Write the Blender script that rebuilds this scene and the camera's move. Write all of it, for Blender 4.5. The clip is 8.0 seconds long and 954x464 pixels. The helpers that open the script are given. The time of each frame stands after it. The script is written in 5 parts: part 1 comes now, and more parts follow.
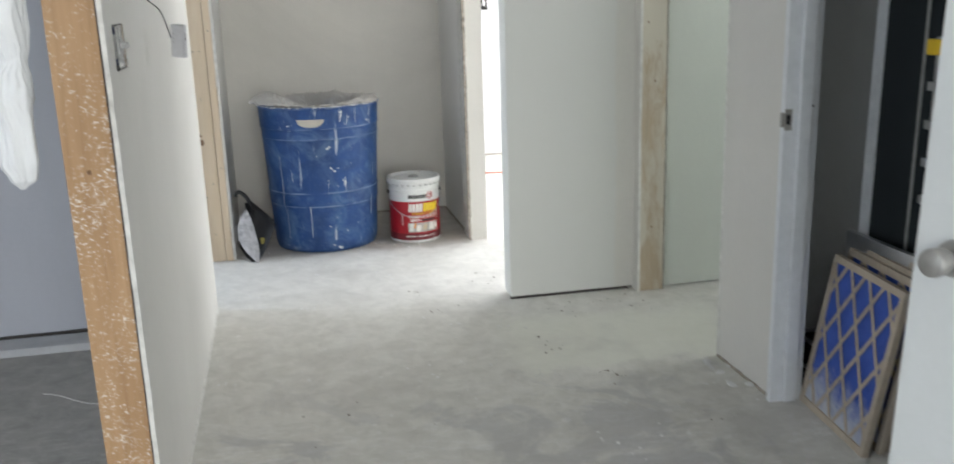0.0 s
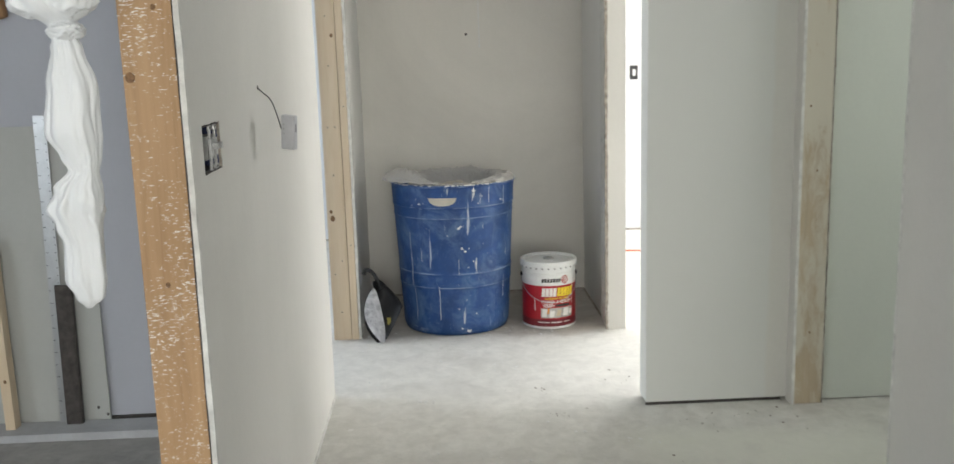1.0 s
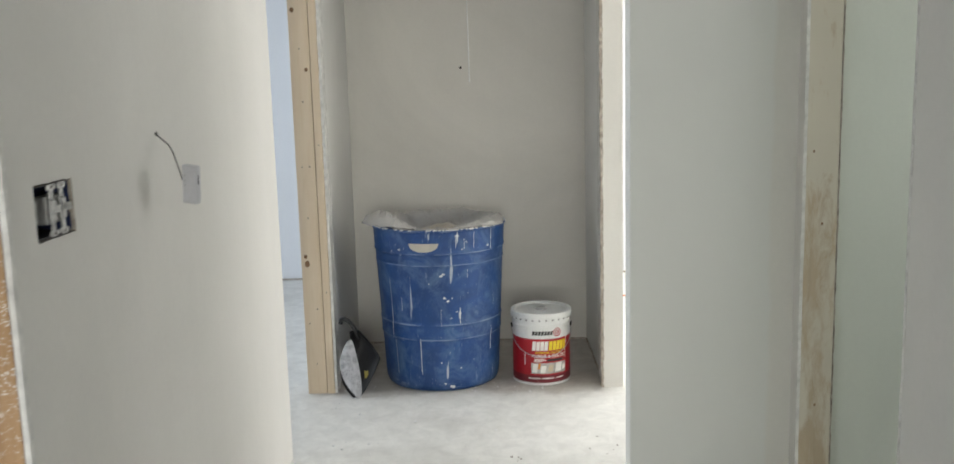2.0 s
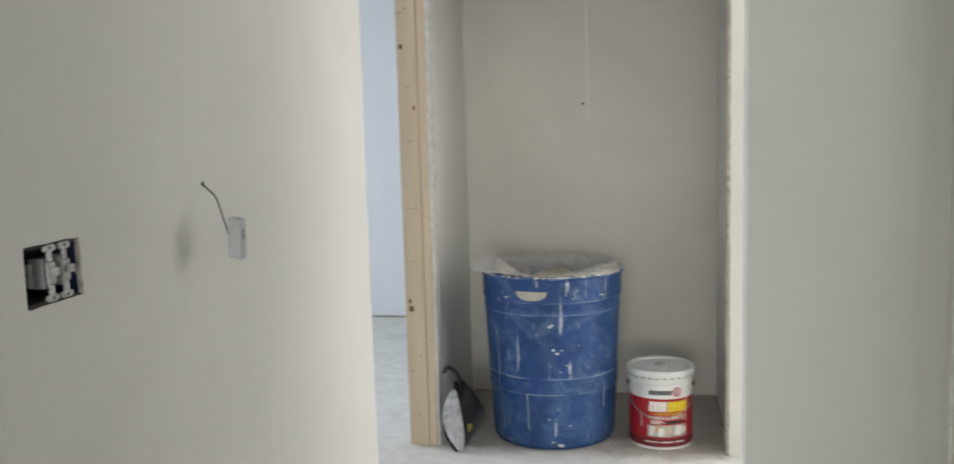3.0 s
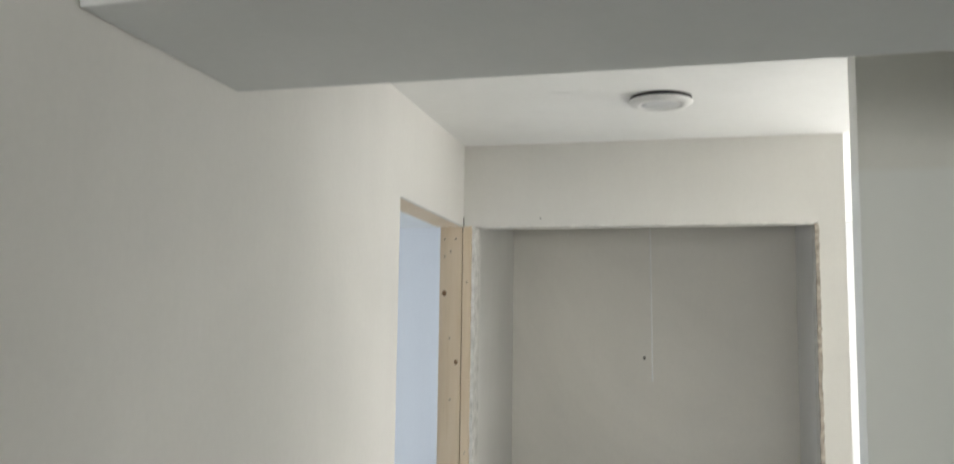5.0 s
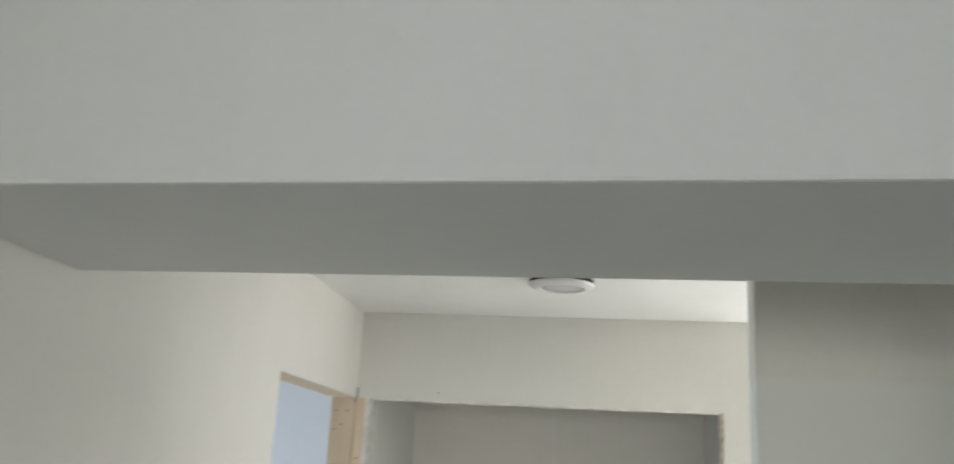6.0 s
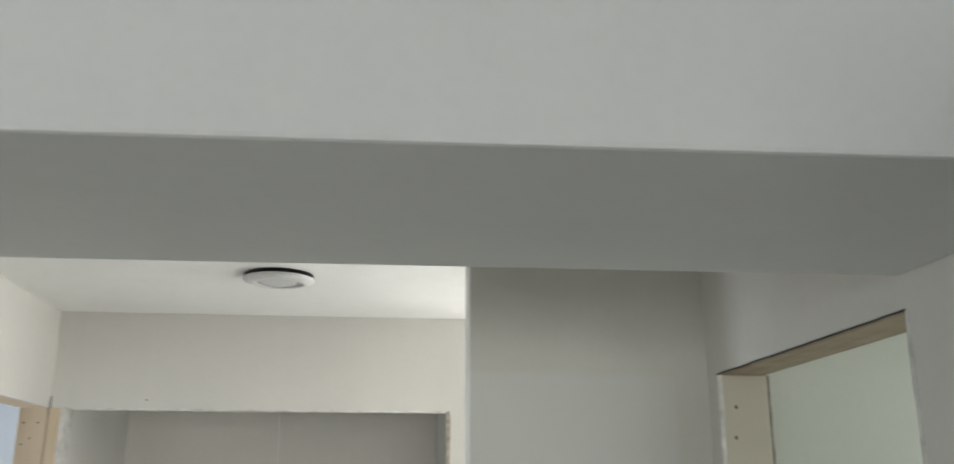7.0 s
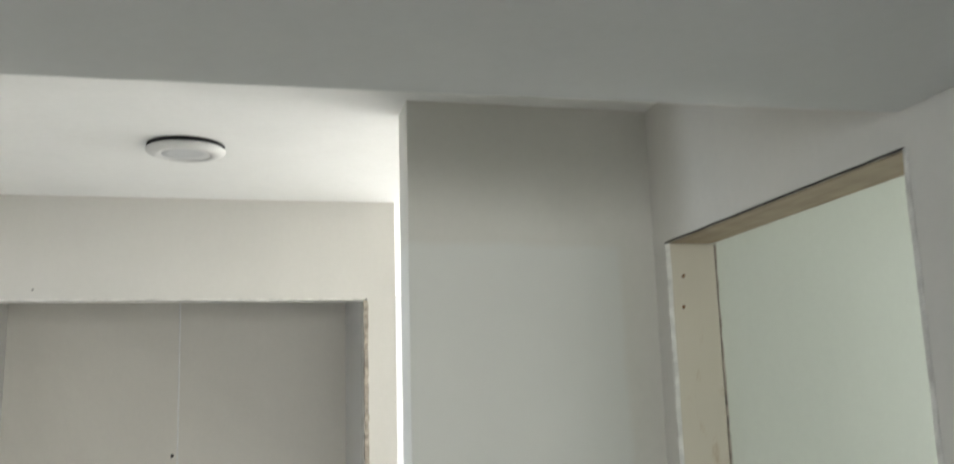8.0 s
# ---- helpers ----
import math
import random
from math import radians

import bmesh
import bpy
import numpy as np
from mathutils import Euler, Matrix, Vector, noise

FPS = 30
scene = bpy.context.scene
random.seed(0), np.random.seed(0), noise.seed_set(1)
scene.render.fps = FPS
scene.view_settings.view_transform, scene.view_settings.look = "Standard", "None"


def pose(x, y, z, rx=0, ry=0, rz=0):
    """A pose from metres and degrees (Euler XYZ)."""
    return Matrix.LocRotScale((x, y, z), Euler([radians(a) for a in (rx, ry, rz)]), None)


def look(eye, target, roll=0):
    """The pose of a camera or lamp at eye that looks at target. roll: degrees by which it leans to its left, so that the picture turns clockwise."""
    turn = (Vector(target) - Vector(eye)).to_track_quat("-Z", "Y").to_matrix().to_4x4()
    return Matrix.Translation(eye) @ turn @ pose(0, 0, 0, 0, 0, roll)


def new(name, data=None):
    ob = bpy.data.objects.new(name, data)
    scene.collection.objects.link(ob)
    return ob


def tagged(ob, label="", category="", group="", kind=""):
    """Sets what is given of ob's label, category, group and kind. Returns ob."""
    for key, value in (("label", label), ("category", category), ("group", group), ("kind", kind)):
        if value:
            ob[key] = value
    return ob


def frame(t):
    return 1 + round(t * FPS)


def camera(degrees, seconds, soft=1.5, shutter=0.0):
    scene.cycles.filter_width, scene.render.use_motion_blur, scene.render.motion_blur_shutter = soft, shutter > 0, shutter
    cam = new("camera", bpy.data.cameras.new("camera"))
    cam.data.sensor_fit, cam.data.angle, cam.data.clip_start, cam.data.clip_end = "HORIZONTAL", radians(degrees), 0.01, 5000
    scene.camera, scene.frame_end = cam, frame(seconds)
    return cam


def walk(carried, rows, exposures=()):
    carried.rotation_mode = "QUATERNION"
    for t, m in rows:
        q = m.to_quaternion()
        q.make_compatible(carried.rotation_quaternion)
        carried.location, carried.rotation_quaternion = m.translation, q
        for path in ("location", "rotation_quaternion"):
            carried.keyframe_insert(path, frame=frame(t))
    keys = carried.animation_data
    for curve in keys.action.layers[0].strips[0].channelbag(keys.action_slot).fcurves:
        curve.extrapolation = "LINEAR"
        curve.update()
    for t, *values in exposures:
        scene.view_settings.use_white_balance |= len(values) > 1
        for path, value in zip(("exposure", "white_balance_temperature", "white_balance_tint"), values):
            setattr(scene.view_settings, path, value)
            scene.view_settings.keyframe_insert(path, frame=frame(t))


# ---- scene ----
cam = camera(54.8, 8.0, soft=1.5, shutter=0.4)
PATH = [
    (0, (0.361, -4.91, 1.333), (0.75, -3.013, 0.835), -1.8),
    (0.5, (0.379, -4.783, 1.386), (0.612, -2.844, 0.954), -2.1),
    (1, (0.495, -4.619, 1.414), (0.566, -2.655, 1.044), -1.7),
    (1.2, (0.554, -4.547, 1.412), (0.579, -2.581, 1.046), -1.5),
    (2.5, (0.923, -4.127, 1.468), (0.821, -2.147, 1.206), -2.0),
    (3, (0.995, -3.997, 1.476), (0.629, -2.045, 1.239), -1.6),
    (3.5, (1.006, -3.9, 1.475), (0.491, -1.981, 1.241), -1.1),
    (4, (0.95, -3.706, 1.499), (0.436, -1.776, 1.405), -0.4),
    (4.5, (0.899, -3.562, 1.592), (0.395, -1.629, 1.688), -0.1),
    (4.7, (0.876, -3.541, 1.619), (0.395, -1.604, 1.752), 0.1),
    (5.8, (0.916, -3.451, 1.768), (0.551, -1.549, 2.267), 2.9),
    (6, (0.966, -3.387, 1.8), (0.659, -1.481, 2.323), 3.2),
    (6.5, (1.023, -3.29, 1.828), (1.028, -1.366, 2.372), 1.4),
    (7, (1.075, -3.238, 1.806), (1.284, -1.326, 2.352), 0.0),
    (7.5, (1.048, -3.123, 1.774), (1.478, -1.235, 2.277), -0.9),
    (8, (0.967, -3.037, 1.735), (1.437, -1.127, 2.096), -1.7),
]
walk(cam, [(t, look(eye, target, roll)) for t, eye, target, roll in PATH],
     exposures=[(0.0, 0.34, 6180, 11), (0.5, 0.29, 6350, 10), (1.0, 0.25, 6450, 10), (2.5, 0.16, 6450, 10), (4.7, 0.09, 6450, 10), (6.0, -0.03, 6450, 9), (6.6, -0.04, 6450, 9), (7.0, 0.03, 6450, 9), (7.6, 0.29, 6450, 9), (8.0, 0.23, 6450, 9)])

# ---- daylight ----
world = bpy.data.worlds.new("daylight")
scene.world = world
world.use_nodes = True
wn = world.node_tree
sky = wn.nodes.new("ShaderNodeTexSky")
sky.sky_type = "NISHITA"
sky.sun_disc = False
sky.sun_elevation, sky.sun_rotation = radians(48), radians(120)
wn.nodes["Background"].inputs[1].default_value = 0.1
wn.links.new(sky.outputs[0], wn.nodes["Background"].inputs[0])
sun = new("sun", bpy.data.lights.new("sun", "SUN"))
sun.data.energy, sun.data.angle, sun.data.color = 2.0, radians(0.5), (1.0, 0.95, 0.88)
sun.matrix_world = look((6, -3.5, 8), (0, 0, 0))


def window_light(name, at, target, wide, high, watts, color):
    ob = new(name, bpy.data.lights.new(name, "AREA"))
    ob.data.shape, ob.data.size, ob.data.size_y = "RECTANGLE", wide, high
    ob.data.energy, ob.data.color = watts, color
    ob.matrix_world = look(at, target)
    return ob


# bluish fill from an unseen west window, added and aimed at the cupboard side
window_light("fill_light_living", (-3.55, -6.2, 1.5), (1.9, -2.8, 1.2), 1.9, 1.25, 33, (0.84, 0.93, 1.0))
window_light("window_light_south", (0.9, -8.85, 1.5), (0.9, -2, 1.2), 1.6, 1.3, 104, (0.99, 0.985, 0.93))
window_light("window_light_east", (4.95, 0.3, 1.5), (0.6, 0.0, 0.7), 2.0, 1.4, 88, (1.0, 0.985, 0.945))
window_light("window_light_north", (3.9, 2.66, 1.5), (0.6, -1.9, 1.2), 1.5, 1.3, 62, (1.0, 0.985, 0.95))
window_light("window_light_west", (-3.55, 0.22, 1.5), (0.3, -0.3, 0.6), 1.0, 1.4, 64, (0.85, 0.93, 1.0))
# fill lamp in an unseen bath window, added to brighten the green wall
window_light("fill_light_bath", (3.6, -1.75, 1.6), (0, -1.75, 1.2), 0.6, 0.8, 9.2, (0.99, 1.0, 0.96))

# ---- materials ----


def material(name, rough=0.8, metal=0.0):
    m = bpy.data.materials.new(name)
    m.use_nodes = True
    b = m.node_tree.nodes["Principled BSDF"]
    b.inputs["Roughness"].default_value, b.inputs["Metallic"].default_value = rough, metal
    return m, m.node_tree, b


def coords(nt, scale=(1, 1, 1)):
    g = nt.nodes.new("ShaderNodeNewGeometry")
    mp = nt.nodes.new("ShaderNodeMapping")
    mp.inputs["Scale"].default_value = scale
    nt.links.new(g.outputs["Position"], mp.inputs[0])
    return mp.outputs[0]


def own_coords(nt, scale=(1, 1, 1)):
    g = nt.nodes.new("ShaderNodeTexCoord")
    mp = nt.nodes.new("ShaderNodeMapping")
    mp.inputs["Scale"].default_value = scale
    nt.links.new(g.outputs["Object"], mp.inputs[0])
    return mp.outputs[0]


def noise_tex(nt, vec, scale, detail=4, rough=0.55, warp=0.0):
    n = nt.nodes.new("ShaderNodeTexNoise")
    n.inputs["Scale"].default_value, n.inputs["Detail"].default_value = scale, detail
    n.inputs["Roughness"].default_value, n.inputs["Distortion"].default_value = rough, warp
    nt.links.new(vec, n.inputs["Vector"])
    return n.outputs[0]


def steps(nt, fac, stops):
    r = nt.nodes.new("ShaderNodeValToRGB")
    e = r.color_ramp.elements
    while len(e) < len(stops):
        e.new(0.5)
    for el, (p, c) in zip(e, stops):
        el.position, el.color = p, (*c, 1) if len(c) == 3 else c
    nt.links.new(fac, r.inputs[0])
    return r.outputs[0]


def grey(v):
    return (v, v, v)


def mixed(nt, fac, a, b, how="MIX"):
    m = nt.nodes.new("ShaderNodeMix")
    m.data_type, m.blend_type = "RGBA", how
    for sock, v in ((m.inputs[0], fac), (m.inputs[6], a), (m.inputs[7], b)):
        if hasattr(v, "is_linked"):
            nt.links.new(v, sock)
        else:
            sock.default_value = v if isinstance(v, float) else (*v, 1)
    return m.outputs[2]


def relief(nt, b, height, strength=0.2, dist=0.002):
    u = nt.nodes.new("ShaderNodeBump")
    u.inputs["Strength"].default_value, u.inputs["Distance"].default_value = strength, dist
    nt.links.new(height, u.inputs["Height"])
    nt.links.new(u.outputs[0], b.inputs["Normal"])


def drywall(name, base, spread=0.05, rough=0.82):
    """Primed plasterboard: blotchy compound and sanding, roller stipple."""
    m, nt, b = material(name, rough)
    v = coords(nt)
    big = noise_tex(nt, v, 0.9, 5, 0.6, 0.8)
    lo, hi = [c * (1 - spread) for c in base], [min(1, c * (1 + spread)) for c in base]
    c1 = steps(nt, big, [(0.32, lo), (0.68, hi)])
    streak = noise_tex(nt, coords(nt, (3.0, 3.0, 0.5)), 2.2, 4, 0.6, 0.4)
    c2 = mixed(nt, 0.22, c1, steps(nt, streak, [(0.38, [c * 0.94 for c in base]), (0.62, [min(1, c * 1.03) for c in base])]))
    fine = noise_tex(nt, v, 60, 3)
    c3 = mixed(nt, 0.08, c2, steps(nt, fine, [(0.3, [c * 0.7 for c in base]), (0.7, base)]))
    nt.links.new(c3, b.inputs["Base Color"])
    relief(nt, b, noise_tex(nt, v, 180, 3), 0.12, 0.001)
    return m


M_wall = drywall("primed_plasterboard", (0.70, 0.685, 0.65))
M_closet = drywall("bare_compound_plasterboard", (0.695, 0.672, 0.625), 0.10)
# primed side walls, whitened to stand in for bounce light in the closet
M_closet_side = drywall("whitened_closet_board", (0.80, 0.795, 0.775), 0.05)
M_panel = drywall("grey_primed_plasterboard", (0.70, 0.69, 0.645), 0.06)


def second_coat(m, x_edge, z_edge, col):
    """A paler second coat of primer that stops short of the corner and the ceiling."""
    nt = m.node_tree
    b = nt.nodes["Principled BSDF"]
    had = b.inputs["Base Color"].links[0].from_socket
    v = coords(nt)
    xyz = nt.nodes.new("ShaderNodeSeparateXYZ")
    nt.links.new(v, xyz.inputs[0])
    wob = noise_tex(nt, v, 3.0, 3)
    masks = []
    for k, edge in ((0, x_edge), (2, z_edge)):
        a = nt.nodes.new("ShaderNodeMath")
        a.operation = "MULTIPLY_ADD"
        nt.links.new(wob, a.inputs[0])
        a.inputs[1].default_value = 0.05
        nt.links.new(xyz.outputs[k], a.inputs[2])
        q = nt.nodes.new("ShaderNodeMapRange")
        q.interpolation_type = "SMOOTHSTEP"
        nt.links.new(a.outputs[0], q.inputs[0])
        q.inputs[1].default_value, q.inputs[2].default_value = edge + 0.025, edge + 0.05
        q.inputs[3].default_value, q.inputs[4].default_value = 1.0, 0.0
        masks.append(q.outputs[0])
    both = nt.nodes.new("ShaderNodeMath")
    both.operation = "MULTIPLY"
    nt.links.new(masks[0], both.inputs[0])
    nt.links.new(masks[1], both.inputs[1])
    half = nt.nodes.new("ShaderNodeMath")
    half.operation = "MULTIPLY"
    nt.links.new(both.outputs[0], half.inputs[0])
    half.inputs[1].default_value = 0.65
    nt.links.new(mixed(nt, half.outputs[0], had, col), b.inputs["Base Color"])


second_coat(M_panel, 1.775, 2.065, (0.725, 0.74, 0.72))
M_cool = drywall("white_primed_plasterboard", (0.74, 0.75, 0.77), 0.03)
# bluish primer, darkened to carry the west room's dim cool light
M_bluegrey = drywall("dimmed_bluish_primed_board", (0.46, 0.475, 0.525), 0.04)
M_green = drywall("green_moisture_board", (0.665, 0.69, 0.635), 0.04)
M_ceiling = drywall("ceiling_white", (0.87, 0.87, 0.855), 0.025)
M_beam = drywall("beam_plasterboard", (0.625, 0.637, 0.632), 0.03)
M_dark = drywall("unpainted_grey_board", (0.60, 0.61, 0.60), 0.06)


def lumber(name, a, c, dark, along=(40, 40, 2.2), dirt=None):
    m, nt, b = material(name, 0.65)
    v = coords(nt, along)
    g = noise_tex(nt, v, 1.0, 6, 0.65, 1.2)
    col = steps(nt, g, [(0.3, dark), (0.45, a), (0.7, c)])
    big = noise_tex(nt, coords(nt, (6, 6, 1.2)), 1.5, 4)
    col = mixed(nt, 0.35, col, steps(nt, big, [(0.35, dark), (0.6, c)]))
    if dirt:
        col = dirt(nt, col)
    nt.links.new(col, b.inputs["Base Color"])
    relief(nt, b, g, 0.25, 0.001)
    return m


def paint_spatter(nt, col):
    """White primer flecks and smears dragged over bare wood."""
    f1 = noise_tex(nt, coords(nt, (100, 100, 340)), 1.0, 2, 0.5, 0.2)
    zone = noise_tex(nt, coords(nt, (3, 3, 2.0)), 1.6, 3, 0.6)
    edge = nt.nodes.new("ShaderNodeMath")
    edge.operation = "MULTIPLY"
    nt.links.new(f1, edge.inputs[0])
    nt.links.new(steps(nt, zone, [(0.35, grey(0.82)), (0.65, grey(1.10))]), edge.inputs[1])
    fl = steps(nt, edge.outputs[0], [(0.635, grey(0)), (0.675, grey(0.85))])
    col = mixed(nt, fl, col, (0.80, 0.77, 0.71))
    smear = noise_tex(nt, coords(nt, (14, 14, 7)), 1.3, 5, 0.75, 0.6)
    return mixed(nt, steps(nt, smear, [(0.64, grey(0)), (0.74, grey(0.6))]), col, (0.78, 0.74, 0.68))


def plaster_smear(nt, col):
    """Plaster dragged over the stud, worn through to bare brown wood in long patches."""
    s = noise_tex(nt, coords(nt, (22, 22, 7)), 1.0, 7, 0.75, 0.5)
    worn = noise_tex(nt, coords(nt, (5, 5, 2.1)), 1.0, 3, 0.5)
    k = nt.nodes.new("ShaderNodeMath")
    k.operation = "MULTIPLY"
    nt.links.new(s, k.inputs[0])
    nt.links.new(steps(nt, worn, [(0.42, grey(0.68)), (0.62, grey(1.25))]), k.inputs[1])
    return mixed(nt, steps(nt, k.outputs[0], [(0.34, grey(0.4)), (0.50, grey(0.94))]), col, (0.63, 0.59, 0.50))


M_pine = lumber("fresh_pine", (0.68, 0.55, 0.39), (0.72, 0.60, 0.45), (0.61, 0.47, 0.31))
M_pine_old = lumber("plaster_smeared_pine", (0.40, 0.27, 0.14), (0.47, 0.34, 0.19), (0.30, 0.19, 0.09), dirt=plaster_smear)
M_pine_header = lumber("weathered_pine_header", (0.36, 0.29, 0.20), (0.44, 0.37, 0.27), (0.24, 0.18, 0.12), along=(40, 2.2, 40))
M_spatter = lumber("paint_spattered_lumber", (0.41, 0.25, 0.125), (0.49, 0.315, 0.17), (0.31, 0.175, 0.085), dirt=paint_spatter)


def plain(name, col, rough=0.6, metal=0.0, var=0.12, scale=14, bump=0.0):
    m, nt, b = material(name, rough, metal)
    v = own_coords(nt)
    n = noise_tex(nt, v, scale, 4)
    n2 = noise_tex(nt, v, scale * 7, 3)
    c = steps(nt, n, [(0.3, [x * (1 - var) for x in col]), (0.7, [min(1, x * (1 + var)) for x in col])])
    c = mixed(nt, 0.15, c, steps(nt, n2, [(0.35, [x * 0.6 for x in col]), (0.65, col)]))
    nt.links.new(c, b.inputs["Base Color"])
    if bump:
        relief(nt, b, n2, bump, 0.001)
    return m


M_knot = plain("pine_knot", (0.22, 0.12, 0.055), 0.7, var=0.55, scale=170)
M_nail = plain("steel_screw_head", (0.09, 0.08, 0.075), 0.5, 0.6)
M_paper = plain("torn_board_edge", (0.72, 0.71, 0.68), 0.9, var=0.2, scale=30, bump=0.4)
M_gypsum_dirty = plain("crumbled_board_edge", (0.38, 0.34, 0.29), 0.95, var=0.5, scale=40, bump=0.6)
M_white = plain("white_gloss_trim", (0.74, 0.76, 0.78), 0.38, var=0.04, scale=5)
M_plastic_grey = plain("dusty_white_plastic", (0.49, 0.49, 0.51), 0.45, var=0.06)
M_plastic_dim = plain("dusty_grey_plastic", (0.30, 0.30, 0.29), 0.55, var=0.2, scale=60)
M_plastic_white = plain("white_plastic", (0.72, 0.72, 0.71), 0.4, var=0.05)
M_steel = plain("brushed_steel", (0.50, 0.51, 0.52), 0.35, 0.85, var=0.1)
M_nickel = plain("satin_nickel", (0.42, 0.41, 0.39), 0.5, 0.75, var=0.06)
M_black = plain("black_plastic", (0.018, 0.018, 0.02), 0.6, var=0.3)
M_boxblue = plain("dark_blue_box_plastic", (0.02, 0.035, 0.11), 0.5)
M_cord = plain("black_cord", (0.025, 0.025, 0.025), 0.6)
M_orange = plain("orange_cord", (0.62, 0.16, 0.07), 0.55)
M_tan = plain("filter_cardboard", (0.47, 0.40, 0.32), 0.9, var=0.1, scale=40, bump=0.2)
M_grime = plain("dark_gap_grime", (0.06, 0.055, 0.05), 0.95, var=0.3)
M_rust = plain("rusty_dark_steel", (0.075, 0.065, 0.06), 0.7, 0.3, var=0.5, scale=30, bump=0.4)
M_yellow = plain("yellow_plastic", (0.75, 0.50, 0.02), 0.5)
M_glass, gnt, gb = material("window_glass", 0.0)
gb.inputs["Transmission Weight"].default_value, gb.inputs["IOR"].default_value = 1.0, 1.45


def floor_material():
    """Old concrete slab under joint-compound dust, trodden and stained."""
    m, nt, b = material("dusty_concrete", 0.82)
    v = coords(nt)
    big = noise_tex(nt, v, 0.75, 6, 0.62, 1.0)
    col = steps(nt, big, [(0.28, (0.51, 0.49, 0.445)), (0.5, (0.605, 0.59, 0.54)), (0.72, (0.67, 0.655, 0.605))])
    mid = noise_tex(nt, v, 3.6, 6, 0.68, 1.4)
    col = mixed(nt, 0.5, col, steps(nt, mid, [(0.30, (0.54, 0.525, 0.49)), (0.70, (0.69, 0.675, 0.64))]))
    dust = noise_tex(nt, v, 1.15, 7, 0.7, 1.8)
    col = mixed(nt, steps(nt, dust, [(0.46, grey(0)), (0.66, grey(0.5))]), col, (0.76, 0.75, 0.72))
    scuff = noise_tex(nt, coords(nt, (2.0, 4.0, 1.0)), 2.1, 8, 0.78, 1.0)
    col = mixed(nt, steps(nt, scuff, [(0.60, grey(0)), (0.72, grey(0.35))]), col, (0.36, 0.355, 0.355))
    drops = nt.nodes.new("ShaderNodeTexVoronoi")
    drops.inputs["Scale"].default_value = 9
    nt.links.new(v, drops.inputs["Vector"])
    pick = noise_tex(nt, v, 4.1, 2)
    spot = nt.nodes.new("ShaderNodeMath")
    spot.operation = "ADD"
    nt.links.new(drops.outputs["Distance"], spot.inputs[0])
    nt.links.new(pick, spot.inputs[1])
    col = mixed(nt, steps(nt, spot.outputs[0], [(0.43, grey(0.85)), (0.47, grey(0))]), col, (0.76, 0.75, 0.73))
    # dust and daylight pale by the closet and beyond, darker slab in the west room and the living room, browner closet
    # floor
    xyz = nt.nodes.new("ShaderNodeSeparateXYZ")
    wob = nt.nodes.new("ShaderNodeVectorMath")
    wob.operation = "MULTIPLY_ADD"
    wn = nt.nodes.new("ShaderNodeTexNoise")
    wn.inputs["Scale"].default_value, wn.inputs["Detail"].default_value = 3.0, 6
    nt.links.new(v, wn.inputs["Vector"])
    nt.links.new(wn.outputs["Color"], wob.inputs[0])
    wob.inputs[1].default_value = (0.25, 0.5, 0)
    nt.links.new(v, wob.inputs[2])
    nt.links.new(wob.outputs[0], xyz.inputs[0])

    def ramp(axis, lo, hi, top=1.0):
        q = nt.nodes.new("ShaderNodeMapRange")
        q.interpolation_type = "SMOOTHSTEP"
        nt.links.new(xyz.outputs[axis], q.inputs[0])
        q.inputs[1].default_value, q.inputs[2].default_value = lo, hi
        q.inputs[3].default_value, q.inputs[4].default_value = 0.0, top
        return q.outputs[0]

    def times(a, b):
        q = nt.nodes.new("ShaderNodeMath")
        q.operation = "MULTIPLY"
        nt.links.new(a, q.inputs[0])
        nt.links.new(b, q.inputs[1])
        return q.outputs[0]

    # plaster dust, whitened further to carry daylight spilling from the doorways
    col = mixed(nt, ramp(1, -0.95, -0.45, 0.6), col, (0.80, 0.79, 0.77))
    # slab west of the hall wall: less dust, darkened further for the dim room
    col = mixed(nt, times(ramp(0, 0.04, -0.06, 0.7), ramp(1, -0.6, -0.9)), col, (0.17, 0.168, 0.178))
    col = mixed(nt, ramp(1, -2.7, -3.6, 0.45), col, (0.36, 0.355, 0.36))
    # closet floor: its shade is put into the slab colour as brown
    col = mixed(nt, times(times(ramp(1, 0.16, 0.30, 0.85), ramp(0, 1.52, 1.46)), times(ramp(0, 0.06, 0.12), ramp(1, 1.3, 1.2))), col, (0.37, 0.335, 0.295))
    grit = noise_tex(nt, v, 48, 4, 0.7)
    col = mixed(nt, steps(nt, grit, [(0.64, grey(0)), (0.72, grey(0.5))]), col, (0.20, 0.19, 0.175))
    smut = noise_tex(nt, v, 6.5, 8, 0.78, 1.2)
    col = mixed(nt, steps(nt, smut, [(0.655, grey(0)), (0.71, grey(0.5))]), col, (0.24, 0.235, 0.225))
    smear = noise_tex(nt, coords(nt, (1.0, 2.6, 1.0)), 4.5, 9, 0.8, 2.2)
    col = mixed(nt, steps(nt, smear, [(0.60, grey(0)), (0.70, grey(0.32))]), col, (0.78, 0.77, 0.75))
    mottle = noise_tex(nt, v, 13, 9, 0.72, 0.5)
    col = mixed(nt, 0.30, col, steps(nt, mottle, [(0.36, (0.36, 0.35, 0.325)), (0.64, (0.76, 0.75, 0.71))]))
